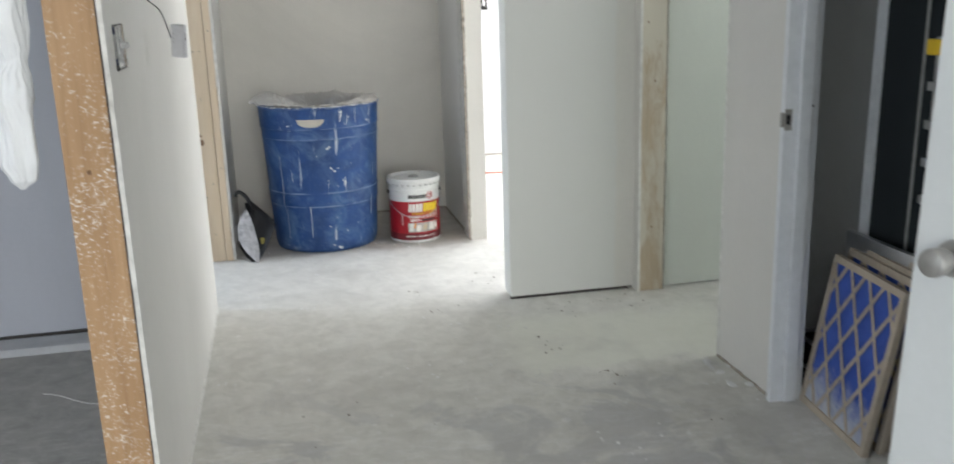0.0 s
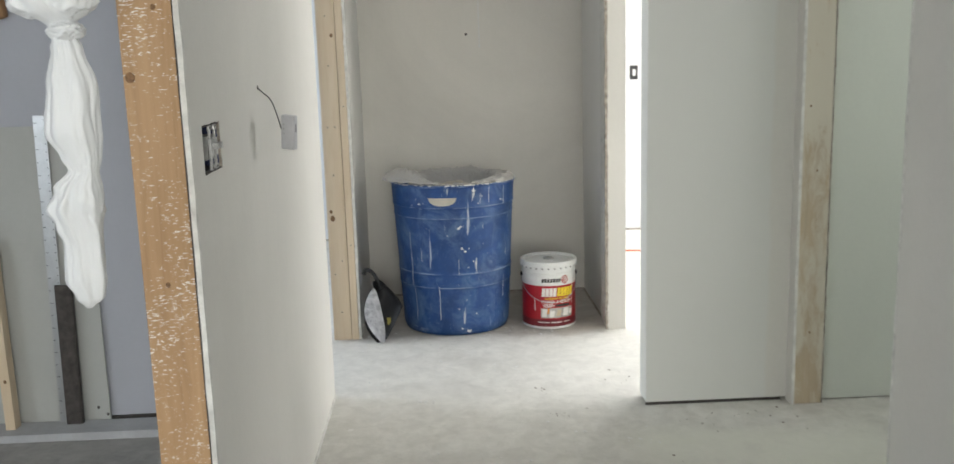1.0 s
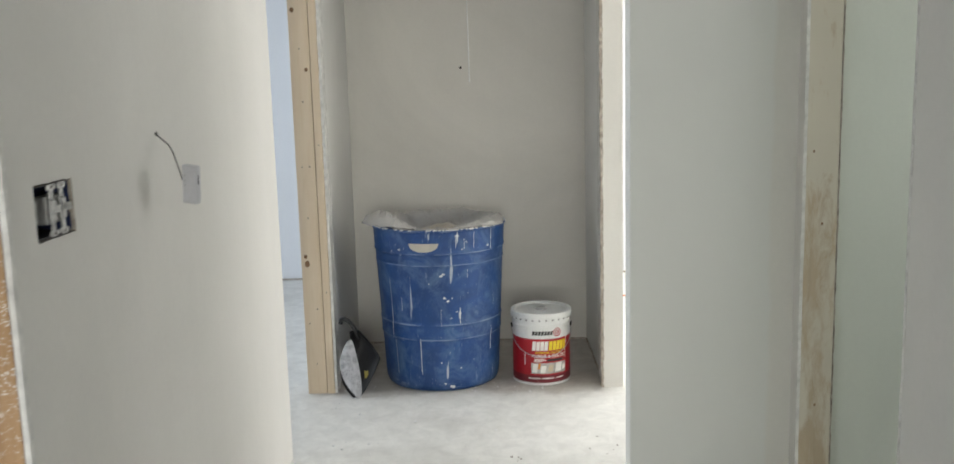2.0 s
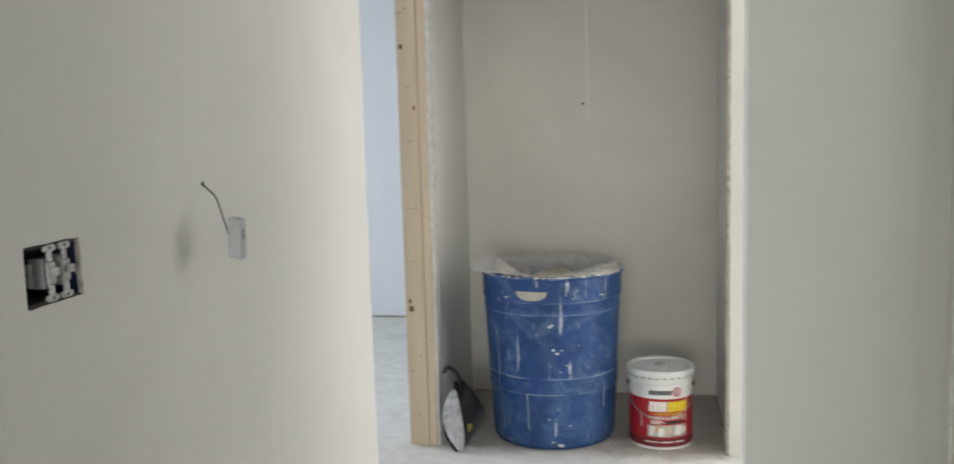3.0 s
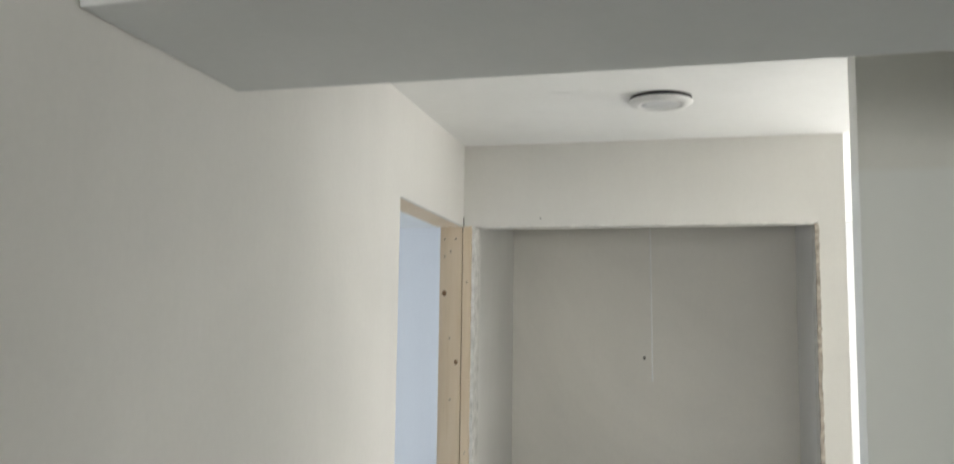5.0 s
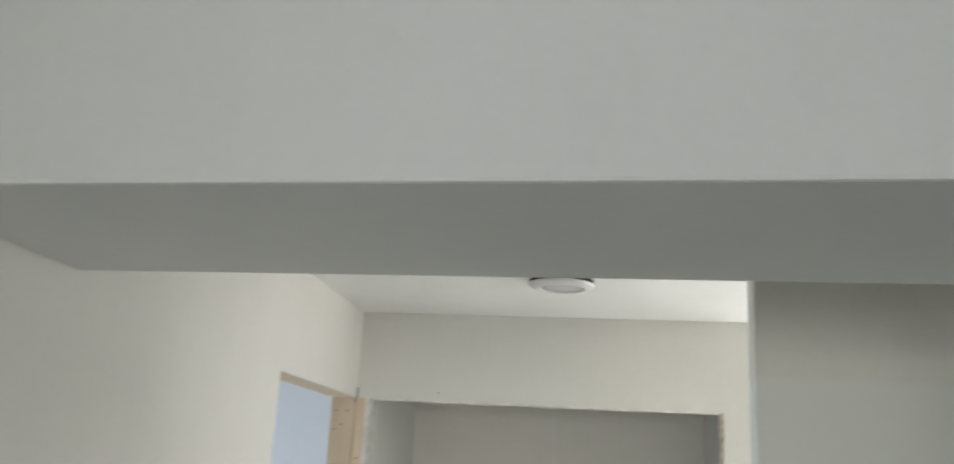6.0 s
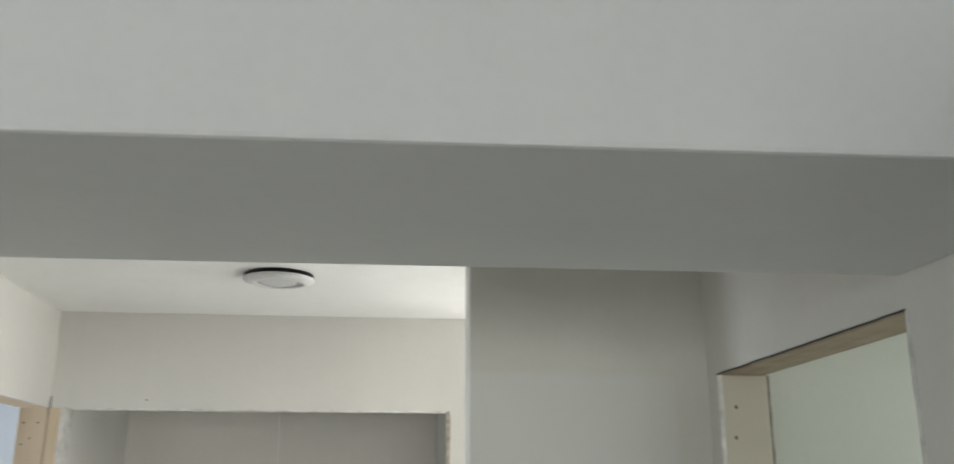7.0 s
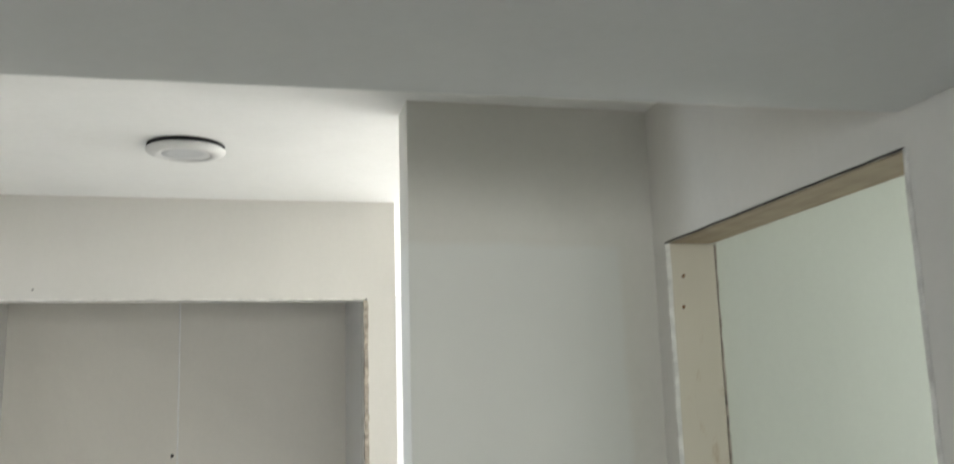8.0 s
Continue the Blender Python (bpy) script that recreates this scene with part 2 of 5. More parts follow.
    # trodden scrapes and bare spots where the traffic is
    scrape = noise_tex(nt, coords(nt, (1.6, 6.0, 1.0)), 3.2, 10, 0.7, 2.6)
    tread = times(steps(nt, scrape, [(0.54, grey(0)), (0.585, grey(0.55)), (0.64, grey(0))]), ramp(1, -1.5, -2.2))
    col = mixed(nt, tread, col, (0.78, 0.78, 0.78))
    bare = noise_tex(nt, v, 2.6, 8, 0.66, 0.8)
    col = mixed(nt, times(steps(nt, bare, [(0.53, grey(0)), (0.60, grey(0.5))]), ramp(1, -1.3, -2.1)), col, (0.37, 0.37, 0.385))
    # a smooth pale patch of levelling compound by the bath door
    skim = times(times(ramp(0, 1.18, 1.36, 0.7), ramp(0, 2.3, 2.1)), times(ramp(1, -1.72, -1.62), ramp(1, -0.98, -1.2)))
    col = mixed(nt, skim, col, (0.70, 0.70, 0.63))
    patch = noise_tex(nt, v, 1.9, 5, 0.6, 0.6)
    col = mixed(nt, steps(nt, patch, [(0.36, grey(0.4)), (0.48, grey(0))]), col, (0.47, 0.455, 0.43))
    nt.links.new(col, b.inputs["Base Color"])
    nt.links.new(steps(nt, mid, [(0.3, grey(0.6)), (0.7, grey(0.9))]), b.inputs["Roughness"])
    relief(nt, b, noise_tex(nt, v, 22, 8, 0.7), 0.25, 0.004)
    return m


M_floor = floor_material()

# ---- building helpers ----


def box(bm, x0, y0, z0, x1, y1, z1, bevel=0.0, m=None):
    made = bmesh.ops.create_cube(bm, size=1)["verts"]
    c = Matrix.Translation(((x0 + x1) / 2, (y0 + y1) / 2, (z0 + z1) / 2)) @ Matrix.Diagonal((x1 - x0, y1 - y0, z1 - z0, 1))
    bmesh.ops.transform(bm, matrix=(m @ c) if m else c, verts=made)
    if bevel:
        edges = list({e for q in made for e in q.link_edges})
        bmesh.ops.bevel(bm, geom=edges, offset=bevel, segments=2, profile=0.6, affect="EDGES")
    return bm


def boxes(*list_of):
    bm = bmesh.new()
    for b in list_of:
        box(bm, *b)
    return bm


def rod(bm, p, q, r0, r1=None, n=12):
    """A tapered rod from p to q."""
    p, q = Vector(p), Vector(q)
    made = bmesh.ops.create_cone(bm, cap_ends=True, segments=n, radius1=r0, radius2=r1 or r0, depth=(q - p).length)["verts"]
    turn = (q - p).to_track_quat("Z", "Y").to_matrix().to_4x4()
    bmesh.ops.transform(bm, matrix=Matrix.Translation((p + q) / 2) @ turn, verts=made)
    return bm


def lathe(bm, profile, n=64, at=(0, 0, 0), close=False):
    """Turns (radius, z) pairs round the z axis."""
    rings = []
    for r, z in profile:
        rings.append([bm.verts.new((at[0] + r * math.cos(2 * math.pi * i / n), at[1] + r * math.sin(2 * math.pi * i / n), at[2] + z)) for i in range(n)])
    for a, c in zip(rings, rings[1:]):
        for i in range(n):
            bm.faces.new((a[i], a[(i + 1) % n], c[(i + 1) % n], c[i]))
    if close:
        bm.faces.new(rings[0][::-1])
        bm.faces.new(rings[-1])
    return bm


def mesh_of(name, bm, mat, smooth=False):
    bmesh.ops.recalc_face_normals(bm, faces=bm.faces)
    me = bpy.data.meshes.new(name)
    bm.to_mesh(me)
    bm.free()
    me.materials.append(mat)
    if smooth:
        me.shade_smooth()
    return me


def structure(name, bm, mat, label="", smooth=False):
    return tagged(new(name, mesh_of(name, bm, mat, smooth)), label, "", "", "structure")


def part(name, bm, mat, parent, label="", smooth=False):
    ob = new(name, mesh_of(name, bm, mat, smooth))
    ob.parent = parent
    return tagged(ob, label)


def empty_thing(name, at, label, category, group="", turn=0.0):
    ob = new(name)
    ob.empty_display_size = 0.05
    ob.matrix_basis = pose(*at, 0, 0, turn)
    return tagged(ob, label, category, group)


def tube(points, r, n=8):
    """A round cord through the points."""
    bm = bmesh.new()
    pts = [Vector(p) for p in points]
    rings = []
    for i, p in enumerate(pts):
        d = (pts[min(i + 1, len(pts) - 1)] - pts[max(i - 1, 0)]).normalized()
        u = d.orthogonal().normalized()
        w = d.cross(u)
        rings.append([bm.verts.new(p + r * (math.cos(2 * math.pi * k / n) * u + math.sin(2 * math.pi * k / n) * w)) for k in range(n)])
    for a, c in zip(rings, rings[1:]):
        off = min(range(n), key=lambda s: (a[0].co - c[s].co).length)
        for k in range(n):
            bm.faces.new((a[k], a[(k + 1) % n], c[(k + 1 + off) % n], c[(k + off) % n]))
    bm.faces.new(rings[0])
    bm.faces.new(rings[-1])
    return bm


def ragged(x0, y0, z0, x1, y1, z1, step=0.03, amount=0.003, seed=0):
    """A long strip of broken plasterboard edge: a box cut up along its length, its points displaced."""
    bm = bmesh.new()
    lo, hi = Vector((x0, y0, z0)), Vector((x1, y1, z1))
    ax = max(range(3), key=lambda i: hi[i] - lo[i])
    n = max(2, int((hi[ax] - lo[ax]) / step))
    other = [i for i in range(3) if i != ax]
    rings = []
    for k in range(n + 1):
        ring = []
        for u, w in ((0, 0), (1, 0), (1, 1), (0, 1)):
            p = Vector((0, 0, 0))
            p[ax] = lo[ax] + (hi[ax] - lo[ax]) * k / n
            p[other[0]] = (lo, hi)[u][other[0]]
            p[other[1]] = (lo, hi)[w][other[1]]
            d = noise.noise_vector(p * 37 + Vector((seed * 3.1, 0, seed)))
            d[ax] = 0
            ring.append(bm.verts.new(p + d * amount))
        rings.append(ring)
    for a, c in zip(rings, rings[1:]):
        for i in range(4):
            bm.faces.new((a[i], a[(i + 1) % 4], c[(i + 1) % 4], c[i]))
    bm.faces.new(rings[0])
    bm.faces.new(rings[-1])
    return bm


OPEN, TOP = 2.08, 2.405

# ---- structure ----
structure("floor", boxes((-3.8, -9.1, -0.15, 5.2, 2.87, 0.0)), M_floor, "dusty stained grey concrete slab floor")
structure("ceiling", boxes((-3.8, -9.1, TOP, 5.2, 2.87, TOP + 0.1)), M_ceiling, "white painted plasterboard ceiling")
def skewed_beam():
    """The beam runs a little askew and its arrises are slightly rounded."""
    bm = box(bmesh.new(), 0.001, -2.4, 2.128, 1.873, -1.9, TOP - 0.001, 0.006)
    for q in bm.verts:
        q.co.y += (0.017 - 0.030 * q.co.x) if q.co.y < -2.15 else (0.010 - 0.022 * q.co.x)
    return bm


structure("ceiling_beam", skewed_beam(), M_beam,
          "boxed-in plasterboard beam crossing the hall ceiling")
structure("wall_hall_west", boxes((-0.115, -2.735, 0, 0, -2.681, TOP), (-0.012, -2.768, 0, 0, -2.735, TOP), (-0.115, -2.535, 0, 0, -0.82, TOP), (-0.115, -2.681, 0, 0, -2.535, 1.192), (-0.115, -2.681, 1.292, 0, -2.535, TOP), (-0.115, -2.681, 1.192, -0.075, -2.535, 1.292), (-0.115, -0.82, OPEN + 0.036, 0, 0.0, TOP), (-0.012, -0.82, OPEN, 0, -0.001, OPEN + 0.036)),
          M_wall, "off-white primed plasterboard hall wall")
structure("wall_hall_north", boxes((0.0, 0.0, OPEN, 1.333, 0.115, TOP), (1.333, 0.0, 0, 1.427, 0.115, TOP)), M_wall,
          "off-white primed wall round the closet opening")
structure("wall_closet_west", boxes((-0.07, 0.095, 0, 0.036, 0.88, TOP)), M_closet_side, "primed plasterboard closet side wall, whitened for bounce light")
structure("wall_closet_east", boxes((1.347, 0.115, 0, 1.427, 0.99, TOP)), M_closet_side, "primed plasterboard closet side wall, whitened for bounce light")
structure("wall_closet_back", boxes((-0.07, 0.88, 0, 1.347, 0.99, TOP)), M_closet, "blotchy plasterboard closet back wall")
structure("wall_hall_return", boxes((1.295, -1.075, 0.012, 1.88, -0.96, TOP), (1.88, -1.075, 0, 5.1, -0.96, TOP)), M_panel,
          "grey primed plasterboard wall standing clear of the slab")
structure("wall_hall_east", boxes((1.873, -1.133, 0, 1.884, -1.075, TOP), (1.884, -1.94, 2.11, 1.995, -1.075, TOP), (1.873, -1.94, 2.076, 1.884, -1.133, TOP),
                                  (1.873, -2.335, 0, 1.964, -1.94, TOP), (1.88, -3.17, 2.06, 1.995, -2.335, TOP), (1.88, -9.0, 0, 1.995, -3.17, TOP)),
          M_wall, "white primed plasterboard hall wall with two openings")
structure("wall_bath_north", boxes((2.002, -1.1, 0.006, 3.7, -1.076, TOP)), M_green, "pale green moisture-resistant board wall")
structure("wall_bath_south", boxes((1.965, -2.09, 0, 3.7, -2.0, TOP)), M_green, "pale green moisture-resistant board wall")
structure("wall_bath_east", boxes((3.7, -3.3, 0, 3.8, -1.076, 1.2), (3.7, -3.3, 2.0, 3.8, -1.076, TOP), (3.7, -3.3, 1.2, 3.8, -2.0, 2.0), (3.7, -1.45, 1.2, 3.8, -1.076, 2.0)),
          M_green, "pale green board wall with an added small window")
structure("wall_store_east", boxes((2.62, -3.3, 0, 2.7, -2.09, TOP)), M_dark, "unpainted grey store cupboard wall")
structure("wall_store_north", boxes((1.965, -2.1, 0, 2.62, -2.091, TOP)), M_dark, "unpainted grey store cupboard wall")
structure("wall_store_south", boxes((1.995, -3.3, 0, 2.62, -3.2, TOP)), M_dark, "unpainted grey store cupboard wall")
structure("wall_north", boxes((-3.8, 2.75, 0, 3.1, 2.87, TOP), (4.7, 2.75, 0, 5.2, 2.87, TOP), (3.1, 2.75, 0, 4.7, 2.87, 0.8), (3.1, 2.75, 2.2, 4.7, 2.87, TOP)), M_cool, "bright white primed far wall")
structure("wall_partition", boxes((0.45, 0.99, 0, 0.55, 2.75, TOP)), M_cool, "white primed partition wall")
structure("wall_west_room_back", boxes((-3.7, -1.02, 0, -0.115, -0.93, TOP), (-0.115, -0.93, 0, -0.07, -0.82, TOP)), M_bluegrey, "bluish primed plasterboard wall, coloured darker for the dim room")
structure("wall_west", boxes((-3.8, -9, 0, -3.7, -7.2, TOP), (-3.8, -5.2, 0, -3.7, -0.33, TOP), (-3.8, -7.2, 0, -3.7, -5.2, 0.85), (-3.8, -7.2, 2.15, -3.7, -5.2, TOP), (-3.8, 0.77, 0, -3.7, 2.75, TOP), (-3.8, -0.33, 0, -3.7, 0.77, 0.8), (-3.8, -0.33, 2.2, -3.7, 0.77, TOP)), M_cool,
          "white primed wall with a window")
structure("wall_east", boxes((5.1, -0.96, 0, 5.2, -0.75, TOP), (5.1, 1.35, 0, 5.2, 2.75, TOP), (5.1, -0.75, 0, 5.2, 1.35, 0.8), (5.1, -0.75, 2.2, 5.2, 1.35, TOP)), M_cool,
          "white primed wall with a window")
structure("wall_south", boxes((-3.8, -9.1, 0, 2.0, -9.0, 0.85), (-3.8, -9.1, 2.15, 2.0, -9.0, TOP), (-3.8, -9.1, 0.85, 0.1, -9.0, 2.15), (1.7, -9.1, 0.85, 2.0, -9.0, 2.15)), M_wall, "white primed wall with a window")


def window(name, x0, y0, z0, x1, y1, z1):
    """A white framed window filling an opening in a wall along x or y."""
    along_x = (x1 - x0) > (y1 - y0)
    f = 0.045
    bm = bmesh.new()
    if along_x:
        ym = (y0 + y1) / 2
        for b in ((x0, z0, x0 + f, z1), (x1 - f, z0, x1, z1), (x0 + f, z0, x1 - f, z0 + f), (x0 + f, z1 - f, x1 - f, z1)):
            box(bm, b[0], ym - 0.03, b[1], b[2], ym + 0.03, b[3], 0.004)
        pane = boxes((x0 + f, ym - 0.003, z0 + f, x1 - f, ym + 0.003, z1 - f))
        sill = boxes((x0, y1, z0 - 0.03, x1, y1 + 0.05, z0))
    else:
        xm = (x0 + x1) / 2
        for b in ((y0, z0, y0 + f, z1), (y1 - f, z0, y1, z1), (y0 + f, z0, y1 - f, z0 + f), (y0 + f, z1 - f, y1 - f, z1)):
            box(bm, xm - 0.03, b[0], b[1], xm + 0.03, b[2], b[3], 0.004)
        pane = boxes((xm - 0.003, y0 + f, z0 + f, xm + 0.003, y1 - f, z1 - f))
        sill = boxes((x0 - 0.02, y0, z0 - 0.03, x1 + 0.02, y1, z0 - 0.001))
    w = structure(name, bm, M_white, "white framed window, out of view")
    p = part("pane", pane, M_glass, w)
    p.visible_shadow = False
    part("sill", sill, M_white, w)


# unseen living room window, added to hold the west fill lamp
window("window_1_added", -3.8, -7.2, 0.85, -3.7, -5.2, 2.15)
window("window_2", 0.1, -9.1, 0.85, 1.7, -9.0, 2.15)
window("window_3", 5.1, -0.75, 0.8, 5.2, 1.35, 2.2)
window("window_4", -3.8, -0.33, 0.8, -3.7, 0.77, 2.2)
window("window_6", 3.1, 2.75, 0.8, 4.7, 2.87, 2.2)
# unseen bath window, added to hold the fill lamp
window("window_5_added", 3.7, -2.0, 1.2, 3.8, -1.45, 2.0)


# ---- exposed framing ----
def disc(bm, at, rx, rz, axis="y", depth=0.0012, n=12):
    """A thin oval pad on a face that looks along the axis."""
    made = bmesh.ops.create_cone(bm, cap_ends=True, segments=n, radius1=1, radius2=0.85, depth=1)["verts"]
    turn = Matrix.Rotation(radians(90), 4, "X") if axis == "y" else Matrix.Rotation(radians(-90), 4, "Y")
    size = (rx, rz, depth, 1)
    bmesh.ops.transform(bm, matrix=Matrix.Translation(at) @ turn @ Matrix.Diagonal(size), verts=made)
    return bm


post = structure("door_post", box(bmesh.new(), -0.094, -0.004, 0, -0.003, 0.036, OPEN, 0.003), M_pine, "fresh pine door stud with dark knots")
for kx, kz, ra, rb in ((-0.074, 1.815, 0.010, 0.012), (-0.022, 1.546, 0.008, 0.010), (-0.066, 0.64, 0.012, 0.016), (-0.072, 0.675, 0.008, 0.010)):
    part("knot", disc(bmesh.new(), (kx, -0.0045, kz), ra, rb), M_knot, post)
for kx, kz in ((-0.075, 2.03), (-0.03, 2.03), (-0.05, 1.64), (-0.045, 1.40), (-0.065, 1.10), (-0.03, 1.10), (-0.05, 0.86), (-0.03, 0.42), (-0.07, 0.35), (-0.045, 0.15), (-0.075, 1.96), (-0.05, 1.98)):
    part("nail_head", disc(bmesh.new(), (kx, -0.0045, kz), 0.0032, 0.0032), M_nail, post)
post2 = structure("closet_post", box(bmesh.new(), 0.0, -0.006, 0, 0.034, 0.088, OPEN, 0.003), M_pine, "fresh pine stud edging the closet opening")
for kz in (1.86, 1.2, 0.5):
    part("nail_head", disc(bmesh.new(), (0.018, -0.0065, kz), 0.003, 0.003), M_nail, post2)
part("board_edge", ragged(0.035, 0.0, 0, 0.047, 0.094, OPEN, 0.03, 0.003, 1), M_paper, post2, "ragged plasterboard edge")
structure("door_header", box(bmesh.new(), -0.11, -0.82, OPEN + 0.001, -0.013, -0.001, OPEN + 0.035, 0.002), M_pine, "pine header over the doorway")
structure("closet_trim", ragged(1.322, -0.0015, 0, 1.3355, 0.014, OPEN - 0.006, 0.02, 0.005, 3), M_gypsum_dirty, "crumbled plasterboard edge of the closet opening")
structure("closet_trim", ragged(0.06, 0.002, OPEN - 0.006, 1.325, 0.012, OPEN + 0.001, 0.03, 0.003, 5), M_paper, "rough cut plasterboard edge over the closet")
structure("closet_jamb", boxes((1.333, 0.1151, 0, 1.3465, 0.2, OPEN)), M_paper, "chalky closet jamb board")

stud = structure("door_post", box(bmesh.new(), 1.885, -1.134, 0, 1.996, -1.101, 2.074, 0.003), M_pine_old, "pine door stud smeared with plaster")
for kz in (2.0, 1.93, 1.2, 0.95, 0.3):
    part("nail_head", disc(bmesh.new(), (1.93 + 0.02 * math.sin(kz * 9), -1.1345, kz), 0.004, 0.005), M_knot, stud)
part("board_edge", ragged(1.873, -1.139, 0, 1.884, -1.1335, 2.074, 0.04, 0.002, 7), M_paper, stud, "chalky plasterboard edge")
part("board_edge", ragged(1.9965, -1.1345, 0, 2.0005, -1.100, 2.074, 0.03, 0.003, 8), M_gypsum_dirty, stud, "crumbled dark plasterboard edge")
header = structure("door_header", box(bmesh.new(), 1.885, -1.935, 2.074, 1.99, -1.1335, 2.1095, 0.003), M_pine_header, "weathered pine header over the doorway")
part("board_edge", ragged(1.8722, -1.936, 2.0735, 1.8762, -1.134, 2.0765, 0.03, 0.0012, 9), M_grime, header)
structure("door_trim", ragged(1.871, -1.945, 0, 1.96, -1.936, 2.074, 0.05, 0.002, 11), M_paper, "chalky plasterboard jamb edge")

column = structure("wall_end_stud", box(bmesh.new(), -0.120, -2.774, 0, -0.014, -2.736, TOP - 0.001, 0.003), M_spatter,
                   "orange-brown lumber stud flecked with white paint")
for kx, kz, ra, rb in ((-0.106, 1.397, 0.010, 0.011), (-0.07, 0.98, 0.005, 0.006), (-0.035, 0.2, 0.008, 0.009), (-0.05, 1.53, 0.005, 0.006)):
    part("knot", disc(bmesh.new(), (kx, -2.7745, kz), ra, rb), M_knot, column)
part("board_edge", ragged(-0.0095, -2.783, 0, 0.0012, -2.768, TOP - 0.002, 0.05, 0.002, 13), M_paper, column, "chipped white plasterboard edge")
part("board_gap", boxes((-0.0148, -2.7755, 0, -0.0098, -2.7685, TOP - 0.002)), M_grime, column)

# cupboard door frame with strike plate
jamb = structure("door_frame", boxes((1.853, -2.358, 0, 1.966, -2.336, 2.058), (1.853, -3.168, 0, 2.0, -3.146, 2.058), (1.853, -3.146, 2.036, 2.0, -2.358, 2.058)),
                 M_white, "white painted cupboard door frame")
part("door_stop", box(bmesh.new(), 1.897, -2.371, 0, 1.940, -2.3585, 2.035, 0.003), M_white, jamb)
part("door_stop", box(bmesh.new(), 1.897, -3.1455, 0, 1.940, -3.133, 2.035, 0.003), M_white, jamb)
strike = part("strike_plate", box(bmesh.new(), 1.8535, -2.3605, 0.903, 1.878, -2.3582, 0.968, 0.001), M_nickel, jamb, "satin nickel strike plate")
part("strike_lip", box(bmesh.new(), 1.842, -2.3605, 0.913, 1.853, -2.350, 0.958, 0.002), M_nickel, strike)
part("strike_hole", box(bmesh.new(), 1.858, -2.3612, 0.921, 1.872, -2.3606, 0.951), M_black, strike)
part("screw_head", disc(bmesh.new(), (1.94, -2.3715, 0.975), 0.004, 0.004), M_nail, jamb)

structure("corner_crack", ragged(-0.004, -0.0028, 2.06, 0.003, 0.001, 2.118, 0.01, 0.001, 61), M_grime, "dark crack where the walls meet over the post")
structure("far_wall_gap", ragged(-3.6, 2.738, 0.0, 0.44, 2.749, 0.012, 0.06, 0.003, 62), M_gypsum_dirty, "dark gap at the foot of the far wall")
structure("far_wall_gap", ragged(0.56, 2.738, 0.0, 5.0, 2.749, 0.012, 0.06, 0.003, 63), M_gypsum_dirty, "dark gap at the foot of the far wall")

# chips of board lying and missing along the wall foot
structure("wall_foot_gap", ragged(1.293, -1.0765, 0.0, 1.85, -1.072, 0.0118, 0.03, 0.001, 17), M_grime, "dark gap under the wall board")
structure("closet_foot_gap", ragged(0.05, 0.868, 0.0, 1.345, 0.879, 0.008, 0.03, 0.003, 19), M_gypsum_dirty, "dark gap along the closet back wall foot")
structure("closet_foot_gap", ragged(1.338, 0.2, 0.0, 1.3465, 0.868, 0.008, 0.03, 0.003, 20), M_gypsum_dirty, "dark gap along the closet wall foot")
structure("wall_foot_edge", ragged(0.0, -2.70, 0.0, 0.005, -0.825, 0.013, 0.03, 0.003, 24), M_paper, "crumbled foot of the hall wall board")
structure("wall_foot_edge", ragged(1.867, -2.33, 0.0, 1.872, -1.945, 0.009, 0.025, 0.004, 23), M_gypsum_dirty, "broken foot of the plasterboard wall")


# ---- hall things ----
M_yoke = plain("paint_flecked_zinc", (0.36, 0.36, 0.35), 0.5, 0.4, var=0.45, scale=120)
M_switch = plain("dusty_switch_plastic", (0.42, 0.42, 0.41), 0.5, var=0.3, scale=90)


